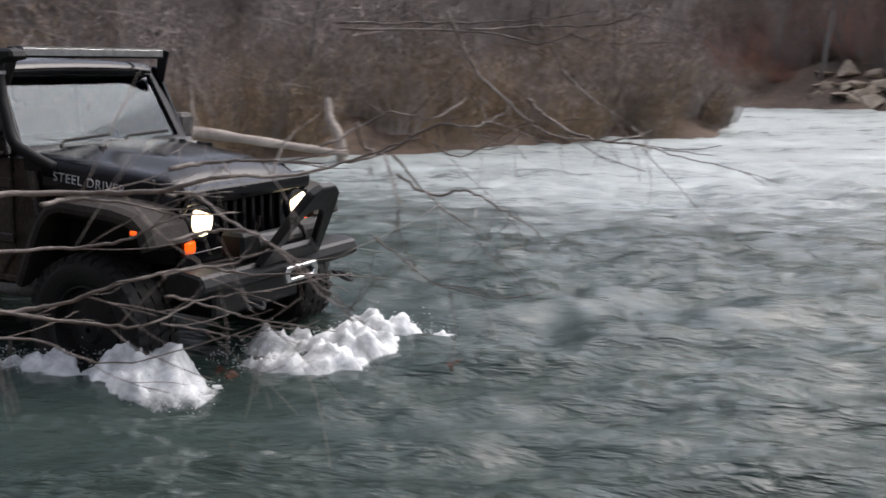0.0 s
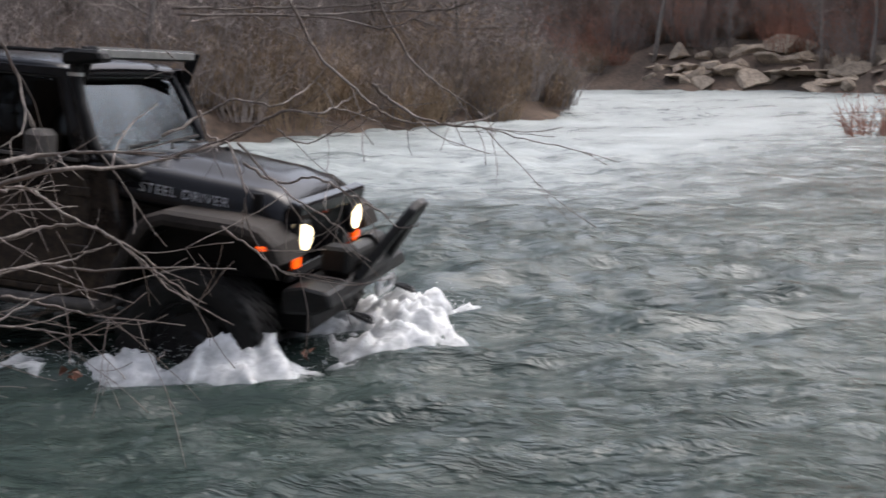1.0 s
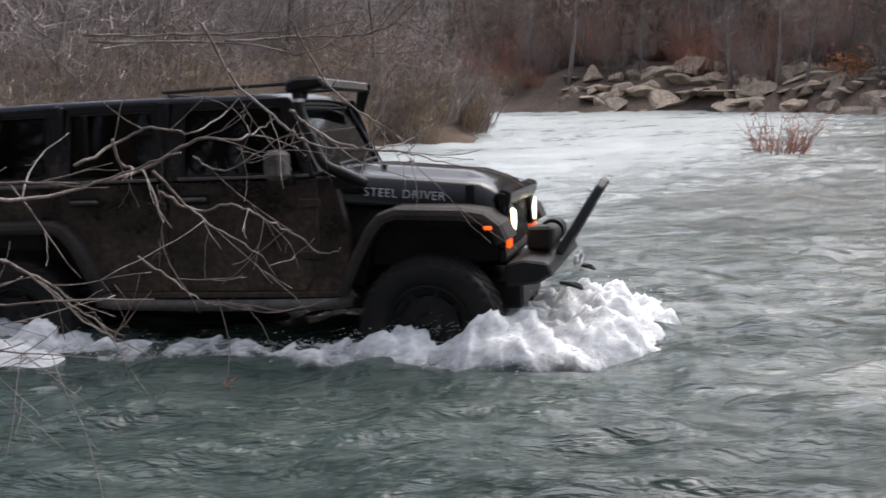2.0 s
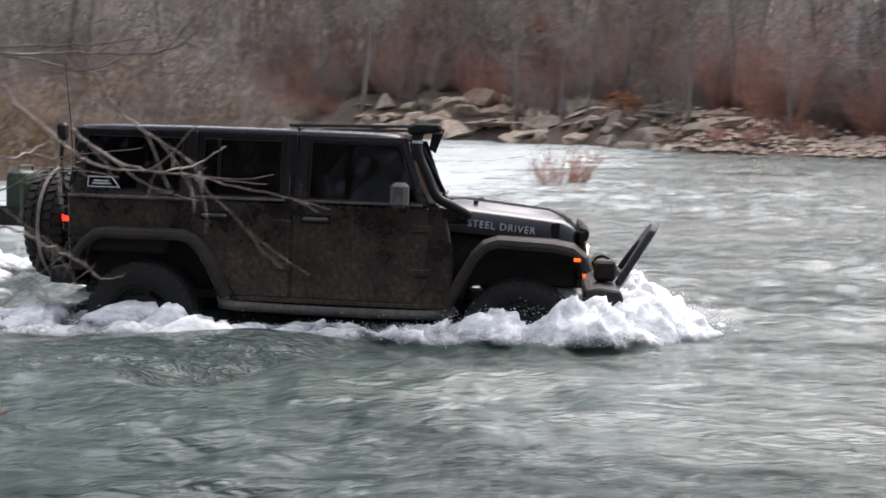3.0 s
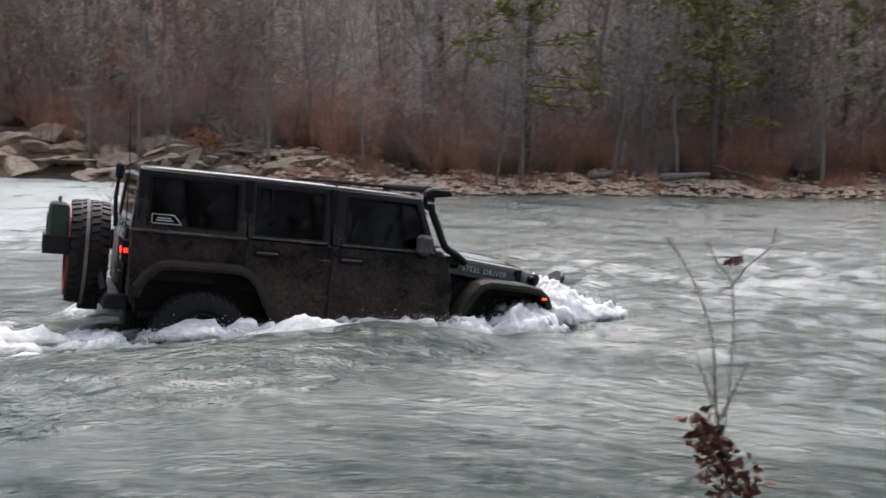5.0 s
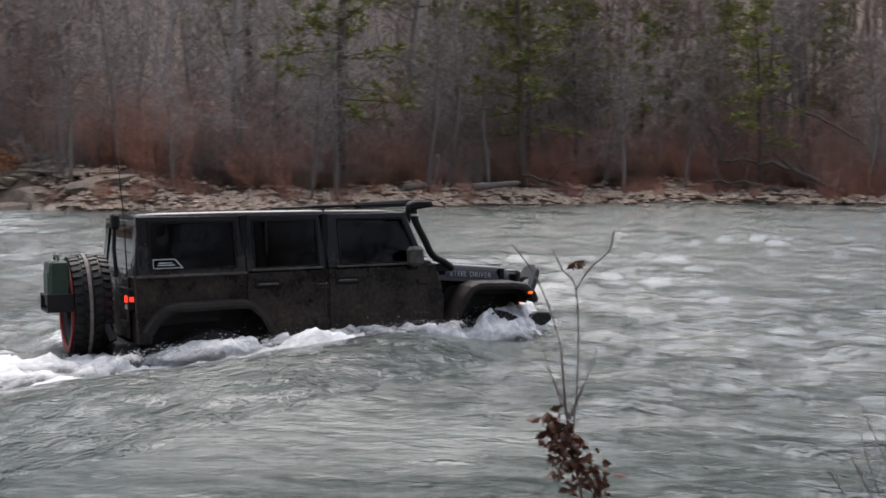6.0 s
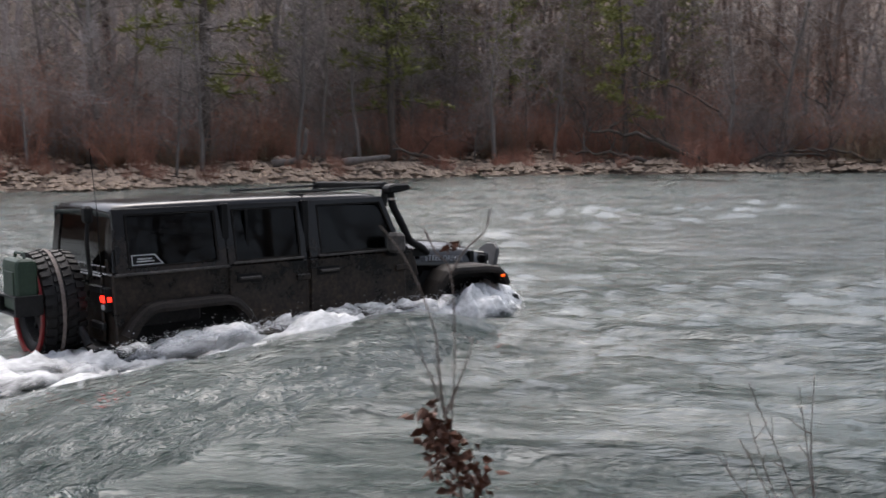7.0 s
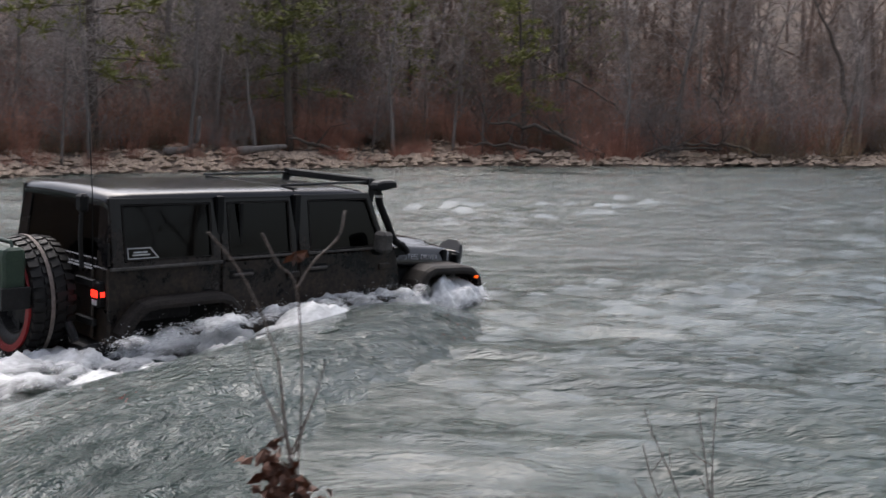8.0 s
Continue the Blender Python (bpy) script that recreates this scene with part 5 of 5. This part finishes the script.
# ---- foam and waves pushed by the vehicle, in rigid pieces; x forward from the middle of the vehicle, z from the river's surface
def foam_mesh(seed, x0, x1, y0, y1, step, height):
    """A lumpy sheet whose rim dips under the water with a torn outline."""
    nx, ny = int((x1 - x0) / step) + 1, int((y1 - y0) / step) + 1
    off = Vector((seed * 7.3, seed * 3.1, 0))
    v, f = [], []
    for i in range(nx):
        for j in range(ny):
            x, y = x0 + i * step, y0 + j * step
            p = Vector((x, y, 0))
            h = height(x, y)
            rag = noise.fractal(p * 2.1 + off, 0.7, 2.1, 5)
            lump = noise.fractal(p * 6.5 + off * 2, 0.8, 2.2, 4)
            peak = abs(noise.noise(p * 11 + off))
            soft = h / (1 + 1.2 * h)
            z = soft * (0.95 + 0.38 * rag + 0.2 * lump) + (0.06 * rag + 0.022 * lump + 0.02 * peak) * min(1, max(0, h) * 7) - 0.035 - 0.22 * max(0.0, 1 - h * 14)
            if h <= 0:
                z = -0.4
            v.append((x + 0.05 * lump, y + 0.05 * rag, z))
    for i in range(nx - 1):
        for j in range(ny - 1):
            a = i * ny + j
            if max(v[a][2], v[a + 1][2], v[a + ny][2], v[a + ny + 1][2]) > -0.33:
                f.append((a, a + ny, a + ny + 1, a + 1))
    return v, f


def blob(x, y, cx, cy, rx, ry):
    d = ((x - cx) / rx) ** 2 + ((y - cy) / ry) ** 2
    return max(0.0, 1 - d)


def bow_height(x, y):
    return (0.48 * blob(x, y, 2.15, -0.45, 0.75, 0.6) + 0.42 * blob(x, y, 2.3, 0.35, 0.65, 0.75) + 0.22 * blob(x, y, 1.8, -0.85, 0.7, 0.4)
            + 0.08 * blob(x, y, 2.35, -0.1, 0.8, 1.0))


def spray_height(x, y):
    return 0.26 * blob(x, y, 2.6, -0.2, 0.9, 0.55) + 0.08 * blob(x, y, 2.9, -0.2, 0.9, 0.7)


def near_height(x, y):
    return 0.25 * blob(x, y, 1.5, -1.02, 0.8, 0.32) + 0.12 * blob(x, y, 0.9, -1.05, 0.9, 0.26) + 0.14 * blob(x, y, 2.0, -0.95, 0.6, 0.35)


def side_height(x, y):
    lane = -1.05 - 0.10 * (0.8 - x)
    s = max(0.0, 1 - ((y - lane) / 0.3) ** 2)
    lump = 0.115 + 0.09 * noise.noise(Vector((x * 1.3, 4.2, 0))) + 0.05 * noise.noise(Vector((x * 3.7, 1.2, 0)))
    return s * max(0.02, lump) * min(1, (x + 2.6) * 2, (1.6 - x) * 2) if -2.6 < x < 1.6 else 0


def rear_height(x, y):
    return 0.26 * blob(x, y, -1.5, -1.06, 0.6, 0.34) + 0.17 * blob(x, y, -2.5, -0.8, 0.9, 0.9)


def wake_height(x, y):
    w = 1.25 + 0.34 * (-1.4 - x)
    if x > -1.4 or abs(y) > w:
        return 0
    return (0.075 + 0.03 * math.sin(x * 2.7 + y) + 0.03 * math.sin(y * 4.1) + 0.09 * noise.noise(Vector((x * 1.1, y * 1.6, 8)))) * min(1, (w - abs(y)) * 2.5, (x + 9.5) * 0.5)


def arm_height(x, y):
    lane = -1.3 - 0.32 * (1.4 - x)
    s = max(0.0, 1 - ((y - lane) / (0.3 + 0.05 * (1.4 - x))) ** 2)
    lump = 0.095 + 0.09 * noise.noise(Vector((x * 1.1, 7.7, 0)))
    return s * max(0.02, lump) * min(1, (1.4 - x) * 0.7, (x + 5.5) * 0.5) if -5.5 < x < 1.4 else 0


def swell_mesh(x0, x1, step, lane, width, high):
    nx, ny = int((x1 - x0) / step) + 1, 40
    v, f = [], []
    for i in range(nx):
        x = x0 + i * step
        for j in range(ny):
            s = -1 + 2 * j / (ny - 1)
            y = lane(x) + s * width(x)
            k = math.cos(s * math.pi / 2) ** 2
            ends = math.sin(min(1, (x - x0) * 0.45, (x1 - x) * 0.45) * math.pi / 2) ** 2
            rip = noise.fractal(Vector((x * 0.9, y * 1.6, 3)), 0.8, 2.1, 4)
            v.append((x, y, high(x) * k * ends + 0.03 * rip - 0.07))
    for i in range(nx - 1):
        for j in range(ny - 1):
            a = i * ny + j
            f.append((a, a + ny, a + ny + 1, a + 1))
    return v, f


def froth(seed, count, x0, x1, y0, y1, height, flat, low, parent):
    """Clots and drops of foam strewn over a wave and thinning out past its rim."""
    rng = random.Random(seed)
    v, f, made, tries = [], [], 0, 0
    while made < count and tries < count * 40:
        tries += 1
        x, y = rng.uniform(x0, x1), rng.uniform(y0, y1)
        h = height(x, y)
        edge = noise.fractal(Vector((x * 1.2, y * 2.4, seed)), 0.7, 2.2, 4)
        if h + 0.04 * edge + rng.gauss(0, 0.012) < 0.05:
            continue
        soft = max(0, h) / (1 + 1.2 * max(0, h))
        z = low + soft * rng.uniform(0.6, 1.05) + (abs(rng.gauss(0, 0.06)) if rng.random() < 0.2 else 0) * min(1, h * 8)
        s = rng.uniform(0.0015, 0.005)
        a = rng.gauss(0, 0.4)
        u, w = Vector((math.cos(a), math.sin(a), 0)) * s * rng.uniform(1.2, 2.6), Vector((-math.sin(a), math.cos(a), 0)) * s
        t, c, q = Vector((0, 0, s * flat)), Vector((x, y, z)), len(v)
        v += [c + u, c + w, c - u, c - w, c + t, c - t]
        for i, j in ((0, 1), (1, 2), (2, 3), (3, 0)):
            f += [(q + i, q + j, q + 4), (q + j, q + i, q + 5)]
        made += 1
    ob = part("froth", (v, f), FOAM, parent, "clots and drops of white froth", smooth=True)
    return tagged(ob, kind="stuff")


WASH = []


def wash(name, geo, mat, label, lifts, smooth=True):
    ob = tagged(part(name, geo, mat, smooth=smooth), label, "wave", "waves round the vehicle")
    WASH.append((ob, lifts))
    return ob


# lifts: seconds, forward shift, side shift, height
bow = wash("bow_wave", foam_mesh(1, 1.0, 3.4, -1.5, 1.3, 0.025, bow_height), PILED_FOAM, "white foaming bow wave piled up ahead of the bumper",
     [(0, 0.2, 0.45, -0.26), (1.2, 0.1, 0.35, -0.2), (2.3, 0.0, 0.0, -0.08), (3.0, -0.05, 0, -0.02), (3.5, 0.25, 0.0, 0.03), (4.0, 0.0, 0, 0.05), (4.5, 0.0, 0.0, 0.05), (5.2, -0.1, 0.05, 0.03), (6.3, -0.42, 0.0, -0.02), (8, -0.42, 0.0, -0.04)])
spr = wash("spray", foam_mesh(7, 1.6, 4.0, -1.1, 0.8, 0.025, spray_height), FLAT_FOAM, "thin white spray flung ahead of the bow wave",
     [(0, -0.5, 0.2, -0.3), (2.3, -0.4, 0, -0.2), (3.0, -0.3, 0, -0.05), (3.5, 0.1, 0, 0.02), (4.0, -0.1, 0, 0.02), (4.5, 0.0, 0, 0.02), (5.2, -0.2, 0, 0.0), (6.3, -0.7, 0, -0.12), (8, -0.7, 0, -0.12)])
whl = wash("wheel_wave", foam_mesh(2, -0.1, 2.5, -1.6, -0.7, 0.025, near_height), PILED_FOAM, "white foam thrown up beside the front wheel",
     [(0, 0.1, 0.05, -0.09), (1.2, 0.0, 0.0, -0.06), (2.5, 0.1, 0, 0.06), (3.5, 0.1, 0, 0.0), (4.5, 0.0, 0, -0.08), (6.3, -0.3, 0.05, -0.02), (8, -0.3, 0.05, -0.03)])
sid = wash("side_wave", foam_mesh(3, -2.7, 1.7, -2.0, -0.6, 0.03, side_height), PILED_FOAM, "ragged white foam running along the sills",
     [(0, 0, 0, -0.02), (1.2, 0, 0, 0.02), (2.3, 0, 0, 0.03), (3.5, 0, 0, 0.04), (5.2, -0.1, 0.0, 0.13), (6.3, 0, 0.0, 0.17), (8, 0.0, 0.05, 0.18)])
rea = wash("rear_wave", foam_mesh(4, -3.5, -0.6, -1.9, 0.3, 0.03, rear_height), PILED_FOAM, "white foam churned up by the rear wheel",
     [(0, 0, 0, -0.1), (2.3, 0.1, 0, -0.05), (3.5, 0.25, 0, -0.03), (5.2, 0.3, 0, -0.03), (6.3, 0.2, 0, -0.04), (8, 0.1, 0, -0.05)])
wak = wash("wake", foam_mesh(5, -9.6, -1.3, -3.9, 3.9, 0.05, wake_height), FLAT_FOAM, "flat churned foam of the wake behind the vehicle",
     [(0, 0, 0, 0.0), (2.3, 0.1, 0, 0.05), (3.5, 0.2, -0.1, 0.09), (5.2, 0.2, -0.1, 0.09), (8, 0.1, 0, 0.05)])
wash("swell", swell_mesh(-6.5, 2.4, 0.06, lambda x: -1.35 - 0.33 * (1.6 - x), lambda x: 1.1 + 0.12 * (1.6 - x), lambda x: 0.36), WATER, "smooth green swell spreading from the side of the vehicle",
     [(0, -1, 0.4, -0.5), (1.2, -1, 0.4, -0.4), (2.5, -0.8, 0.2, -0.2), (3.5, -0.5, 0.05, -0.08), (5.2, -0.2, 0.05, -0.02), (8, -0.2, 0.15, -0.02)])
cre = wash("wake_crest", foam_mesh(6, -5.6, 1.5, -4.0, -0.8, 0.04, arm_height), FLAT_FOAM, "thin broken foam on the crest of the swell",
     [(0, -1, 0.5, -0.2), (1.2, -1, 0.5, -0.15), (2.5, -0.5, 0.4, 0.0), (3.5, -0.3, 0.35, 0.08), (5.2, -0.2, 0.35, 0.14), (8, -0.2, 0.45, 0.14)])
froth(51, 3000, 1.0, 3.4, -1.6, 1.4, bow_height, 0.8, 0.0, bow)
froth(57, 2000, 1.6, 4.0, -1.2, 0.9, spray_height, 0.8, 0.02, spr)
froth(52, 1200, -0.1, 2.5, -1.6, -0.6, near_height, 0.8, 0.0, whl)
froth(53, 1200, -2.8, 1.8, -2.0, -0.6, side_height, 0.7, 0.0, sid)
froth(54, 1200, -3.7, -0.4, -2.0, 0.4, rear_height, 0.7, 0.0, rea)
froth(55, 1500, -9.6, -1.3, -3.9, 3.9, wake_height, 0.4, 0.0, wak)


# ---- bare twigs in front of the camera, placed round its eye to fit its view
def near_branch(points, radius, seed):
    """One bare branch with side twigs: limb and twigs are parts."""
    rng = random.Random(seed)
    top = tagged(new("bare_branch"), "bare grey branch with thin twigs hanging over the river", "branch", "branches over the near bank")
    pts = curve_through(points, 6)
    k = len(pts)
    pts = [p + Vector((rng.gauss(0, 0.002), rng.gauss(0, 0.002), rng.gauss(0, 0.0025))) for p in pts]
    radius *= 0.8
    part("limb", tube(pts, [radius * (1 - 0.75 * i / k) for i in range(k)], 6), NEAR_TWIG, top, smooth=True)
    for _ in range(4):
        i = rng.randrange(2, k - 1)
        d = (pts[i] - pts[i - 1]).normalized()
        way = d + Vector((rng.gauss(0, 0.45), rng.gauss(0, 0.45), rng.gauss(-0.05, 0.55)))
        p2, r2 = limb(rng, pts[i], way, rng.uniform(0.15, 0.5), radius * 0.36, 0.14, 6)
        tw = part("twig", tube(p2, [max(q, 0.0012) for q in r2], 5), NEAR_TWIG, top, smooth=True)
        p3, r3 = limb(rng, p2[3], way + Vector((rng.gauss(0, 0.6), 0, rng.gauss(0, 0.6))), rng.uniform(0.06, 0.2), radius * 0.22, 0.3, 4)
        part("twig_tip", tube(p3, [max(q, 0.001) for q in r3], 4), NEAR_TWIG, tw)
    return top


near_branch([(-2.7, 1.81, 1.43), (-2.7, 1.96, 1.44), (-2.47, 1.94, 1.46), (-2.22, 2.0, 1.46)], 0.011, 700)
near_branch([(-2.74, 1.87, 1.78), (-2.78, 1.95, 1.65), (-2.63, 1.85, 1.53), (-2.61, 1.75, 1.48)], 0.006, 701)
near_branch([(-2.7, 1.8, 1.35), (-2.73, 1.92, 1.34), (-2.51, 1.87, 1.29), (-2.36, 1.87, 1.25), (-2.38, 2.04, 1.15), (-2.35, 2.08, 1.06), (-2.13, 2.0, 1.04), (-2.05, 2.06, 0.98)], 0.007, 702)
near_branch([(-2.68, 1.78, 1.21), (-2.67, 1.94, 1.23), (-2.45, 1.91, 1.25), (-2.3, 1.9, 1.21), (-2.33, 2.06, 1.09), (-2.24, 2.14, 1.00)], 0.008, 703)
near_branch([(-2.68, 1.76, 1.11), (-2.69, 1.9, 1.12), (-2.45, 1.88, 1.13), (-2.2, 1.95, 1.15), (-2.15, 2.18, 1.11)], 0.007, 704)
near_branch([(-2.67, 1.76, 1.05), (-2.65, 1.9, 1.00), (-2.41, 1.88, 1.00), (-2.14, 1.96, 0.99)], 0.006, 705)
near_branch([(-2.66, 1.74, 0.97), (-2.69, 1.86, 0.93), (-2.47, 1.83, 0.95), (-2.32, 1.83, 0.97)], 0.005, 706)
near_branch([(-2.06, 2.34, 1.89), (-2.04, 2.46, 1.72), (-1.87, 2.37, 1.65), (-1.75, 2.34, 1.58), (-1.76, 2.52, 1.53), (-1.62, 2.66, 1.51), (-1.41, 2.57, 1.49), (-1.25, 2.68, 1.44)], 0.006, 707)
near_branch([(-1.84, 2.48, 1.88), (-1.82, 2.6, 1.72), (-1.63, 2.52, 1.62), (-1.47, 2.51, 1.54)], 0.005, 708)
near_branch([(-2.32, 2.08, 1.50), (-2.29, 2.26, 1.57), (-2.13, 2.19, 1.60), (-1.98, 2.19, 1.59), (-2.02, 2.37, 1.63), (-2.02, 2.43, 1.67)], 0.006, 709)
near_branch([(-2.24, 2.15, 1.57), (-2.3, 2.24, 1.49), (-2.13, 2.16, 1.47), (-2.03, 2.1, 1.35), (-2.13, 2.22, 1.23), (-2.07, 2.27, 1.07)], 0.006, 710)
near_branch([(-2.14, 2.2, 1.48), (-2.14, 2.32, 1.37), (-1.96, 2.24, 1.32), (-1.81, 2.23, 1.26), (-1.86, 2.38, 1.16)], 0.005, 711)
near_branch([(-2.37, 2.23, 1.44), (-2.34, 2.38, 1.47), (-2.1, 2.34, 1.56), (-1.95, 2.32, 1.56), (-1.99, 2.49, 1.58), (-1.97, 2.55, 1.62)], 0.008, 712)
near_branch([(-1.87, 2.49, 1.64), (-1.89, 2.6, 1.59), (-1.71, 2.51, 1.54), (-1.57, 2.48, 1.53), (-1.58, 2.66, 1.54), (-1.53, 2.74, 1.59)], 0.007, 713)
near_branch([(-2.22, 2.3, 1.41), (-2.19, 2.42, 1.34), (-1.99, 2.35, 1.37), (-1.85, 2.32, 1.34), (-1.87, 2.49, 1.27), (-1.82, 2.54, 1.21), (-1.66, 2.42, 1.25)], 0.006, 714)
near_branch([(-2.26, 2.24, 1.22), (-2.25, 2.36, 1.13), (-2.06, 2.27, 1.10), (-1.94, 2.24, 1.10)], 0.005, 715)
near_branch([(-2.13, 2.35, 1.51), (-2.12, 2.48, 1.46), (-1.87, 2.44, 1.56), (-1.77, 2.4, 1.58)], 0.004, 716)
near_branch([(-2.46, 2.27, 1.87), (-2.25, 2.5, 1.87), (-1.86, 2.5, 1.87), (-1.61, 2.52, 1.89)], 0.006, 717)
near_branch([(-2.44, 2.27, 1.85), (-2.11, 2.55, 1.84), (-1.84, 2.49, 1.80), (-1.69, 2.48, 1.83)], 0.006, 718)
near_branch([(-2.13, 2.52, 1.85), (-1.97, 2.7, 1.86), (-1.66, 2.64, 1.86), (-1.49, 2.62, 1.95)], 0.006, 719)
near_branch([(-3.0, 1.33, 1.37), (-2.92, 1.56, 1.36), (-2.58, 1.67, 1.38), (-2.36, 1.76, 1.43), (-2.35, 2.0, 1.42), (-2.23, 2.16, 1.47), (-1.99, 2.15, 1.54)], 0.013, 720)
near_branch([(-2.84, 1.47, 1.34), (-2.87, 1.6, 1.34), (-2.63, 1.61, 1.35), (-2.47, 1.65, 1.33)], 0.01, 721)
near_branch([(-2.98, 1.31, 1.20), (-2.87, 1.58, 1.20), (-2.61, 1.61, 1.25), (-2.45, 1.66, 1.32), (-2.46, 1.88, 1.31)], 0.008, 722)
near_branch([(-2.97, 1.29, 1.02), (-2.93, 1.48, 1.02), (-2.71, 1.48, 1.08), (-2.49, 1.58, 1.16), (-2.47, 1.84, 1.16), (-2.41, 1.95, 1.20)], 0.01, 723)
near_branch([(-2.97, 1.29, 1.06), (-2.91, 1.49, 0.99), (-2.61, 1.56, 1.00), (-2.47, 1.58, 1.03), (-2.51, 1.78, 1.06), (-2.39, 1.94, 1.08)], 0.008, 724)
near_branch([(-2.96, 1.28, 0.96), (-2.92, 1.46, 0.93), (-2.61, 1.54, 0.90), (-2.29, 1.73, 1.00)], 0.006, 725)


def leaf_bunch(top, centre, count, spread, size, seed):
    ob = leaf_clump("dead_leaf", seed, count, spread, size, DEAD_LEAF, "", "", centre)
    for key in ("label", "category"):
        if key in ob:
            del ob[key]
    ob.parent = top
    return tagged(ob, kind="stuff")


def leafy_weed():
    """A weed stalk with a bunch of wet dead leaves caught on it and a forked bare top."""
    top = tagged(new("dead_weed"), "bare forked weed stalk with clinging brown dead leaves", "weed")
    x, y, z = 1.27, 3.3, 1.08
    base = (x + 0.10, y - 0.02, height_at(x + 0.1, y) + 0.25)
    rng = random.Random(5)
    part("stalk", tube(curve_through([base, (x + 0.07, y, 0.75), (x + 0.02, y, 1.0), (x - 0.005, y, 1.15), (x - 0.02, y + 0.01, 1.36)], 5), [0.006 - 0.00012 * i for i in range(21)], 6), NEAR_TWIG, top, smooth=True)
    part("stalk", tube(curve_through([(x - 0.02, y + 0.01, 1.36), (x - 0.07, y, 1.50), (x - 0.13, y, 1.62), (x - 0.2, y, 1.71)], 5), 0.0025, 6), NEAR_TWIG, top, smooth=True)
    part("stalk", tube(curve_through([(x + 0.02, y, 1.0), (x + 0.04, y, 1.3), (x + 0.03, y, 1.55), (x - 0.02, y, 1.62), (x - 0.06, y, 1.70)], 5), 0.0025, 6), NEAR_TWIG, top, smooth=True)
    part("stalk", tube(curve_through([(x + 0.03, y, 1.55), (x + 0.08, y, 1.62), (x + 0.15, y, 1.68), (x + 0.17, y, 1.75)], 5), 0.003, 6), NEAR_TWIG, top, smooth=True)
    for k in range(7):
        p, r = limb(rng, (x + rng.uniform(-0.03, 0.05), y, 1.0 + rng.uniform(0, 0.15)), (rng.uniform(-0.7, 0.5), rng.uniform(-0.2, 0.2), 1), rng.uniform(0.1, 0.3), 0.003, 0.15, 4)
        part("twig", tube(p, [max(q, 0.001) for q in r], 4), NEAR_TWIG, top)
    for k in range(5):
        u = k / 4
        leaf_bunch(top, (x - 0.05 + 0.12 * u, y, 1.10 - 0.22 * u), 42, 0.026 + 0.022 * u, 0.045, 800 + k)
    leaf_bunch(top, (x + 0.02, y, 1.64), 5, 0.012, 0.05, 820)
    top.location.z = -0.25
    return top


leafy_weed()


def hanging_leaf(x, y, z, seed):
    top = tagged(new("hanging_leaf"), "withered brown leaves hanging from a thin twig", "leaf", "hanging leaves")
    part("twig", tube(curve_through([(x - 0.02, y, z + 0.22), (x + 0.01, y, z + 0.1), (x, y, z)], 4), 0.0018, 4), NEAR_TWIG, top)
    leaf_bunch(top, (x, y, z - 0.02), 4, 0.008, 0.045, seed)


hanging_leaf(-1.9, 2.19, 0.91, 841)
hanging_leaf(-2.33, 1.72, 0.91, 842)


def small_weed(x, y, z, seed):
    top = tagged(new("dry_weed"), "thin dry weed with small buds on the near bank", "weed", "dry weeds on the bank")
    rng = random.Random(seed)
    g = height_at(x, y)
    for k in range(6):
        p, r = limb(rng, (x, y, g), (rng.uniform(-0.9, 0.5), rng.uniform(-0.1, 0.2), 1), z - g + rng.uniform(-0.15, 0.05), 0.0045, 0.09, 7)
        st = part("stem", tube(p, [max(q, 0.0016) for q in r], 5), NEAR_TWIG, top)
        for j in (3, 4, 5, 6):
            p2, r2 = limb(rng, p[j], (rng.uniform(-1, 1), 0.1, rng.uniform(0.2, 1)), rng.uniform(0.04, 0.12), 0.002, 0.2, 3)
            part("bud_twig", tube(p2, [max(q, 0.0015) for q in r2], 4), NEAR_TWIG, st)
    return top


small_weed(2.62, 3.1, 0.97, 31)


# ---- what moves
def motions():
    walk(river, [(0.0, pose(4.5, 0.0, 0.0)), (4.0, pose(0.0, -0.6, 0.015)), (8.0, pose(-4.5, -1.2, 0.0))])
    walk(car, [(t, pose(x, y, z, lean, nose, head)) for t, x, y, z, head, nose, lean in DRIVE])
    ts = [r[0] for r in DRIVE]
    run = [0.0]
    for a, b in zip(DRIVE, DRIVE[1:]):
        run.append(run[-1] + math.hypot(b[1] - a[1], b[2] - a[2]))
    steps = [k * 0.1 for k in range(81)]
    for hub, x, y, flip in WHEELS:
        rows = []
        for t in steps:
            turn = math.degrees(np.interp(t, ts, run) / TYRE_R)
            rows.append((t, pose(x, y, TYRE_R, 0, turn, 0) @ pose(0, 0, 0, 0, 0, 180 if flip else 0)))
        walk(hub, rows)
    for ob, lifts in WASH:
        rows = []
        lt = [q[0] for q in lifts]
        for k in range(33):
            t = k * 0.25
            x, y, head = (float(np.interp(t, ts, [r[i] for r in DRIVE])) for i in (1, 2, 4))
            fx, fy, fz = (float(np.interp(t, lt, [q[i] for q in lifts])) for i in (1, 2, 3))
            bob = 0.012 * math.sin(t * 7 + len(ob.name)) + 0.01 * math.sin(t * 11.3)
            rows.append((t, pose(x, y, fz + bob, 0, 0, head) @ pose(fx + 0.02 * math.sin(t * 5), fy, 0)))
        walk(ob, rows)


motions()
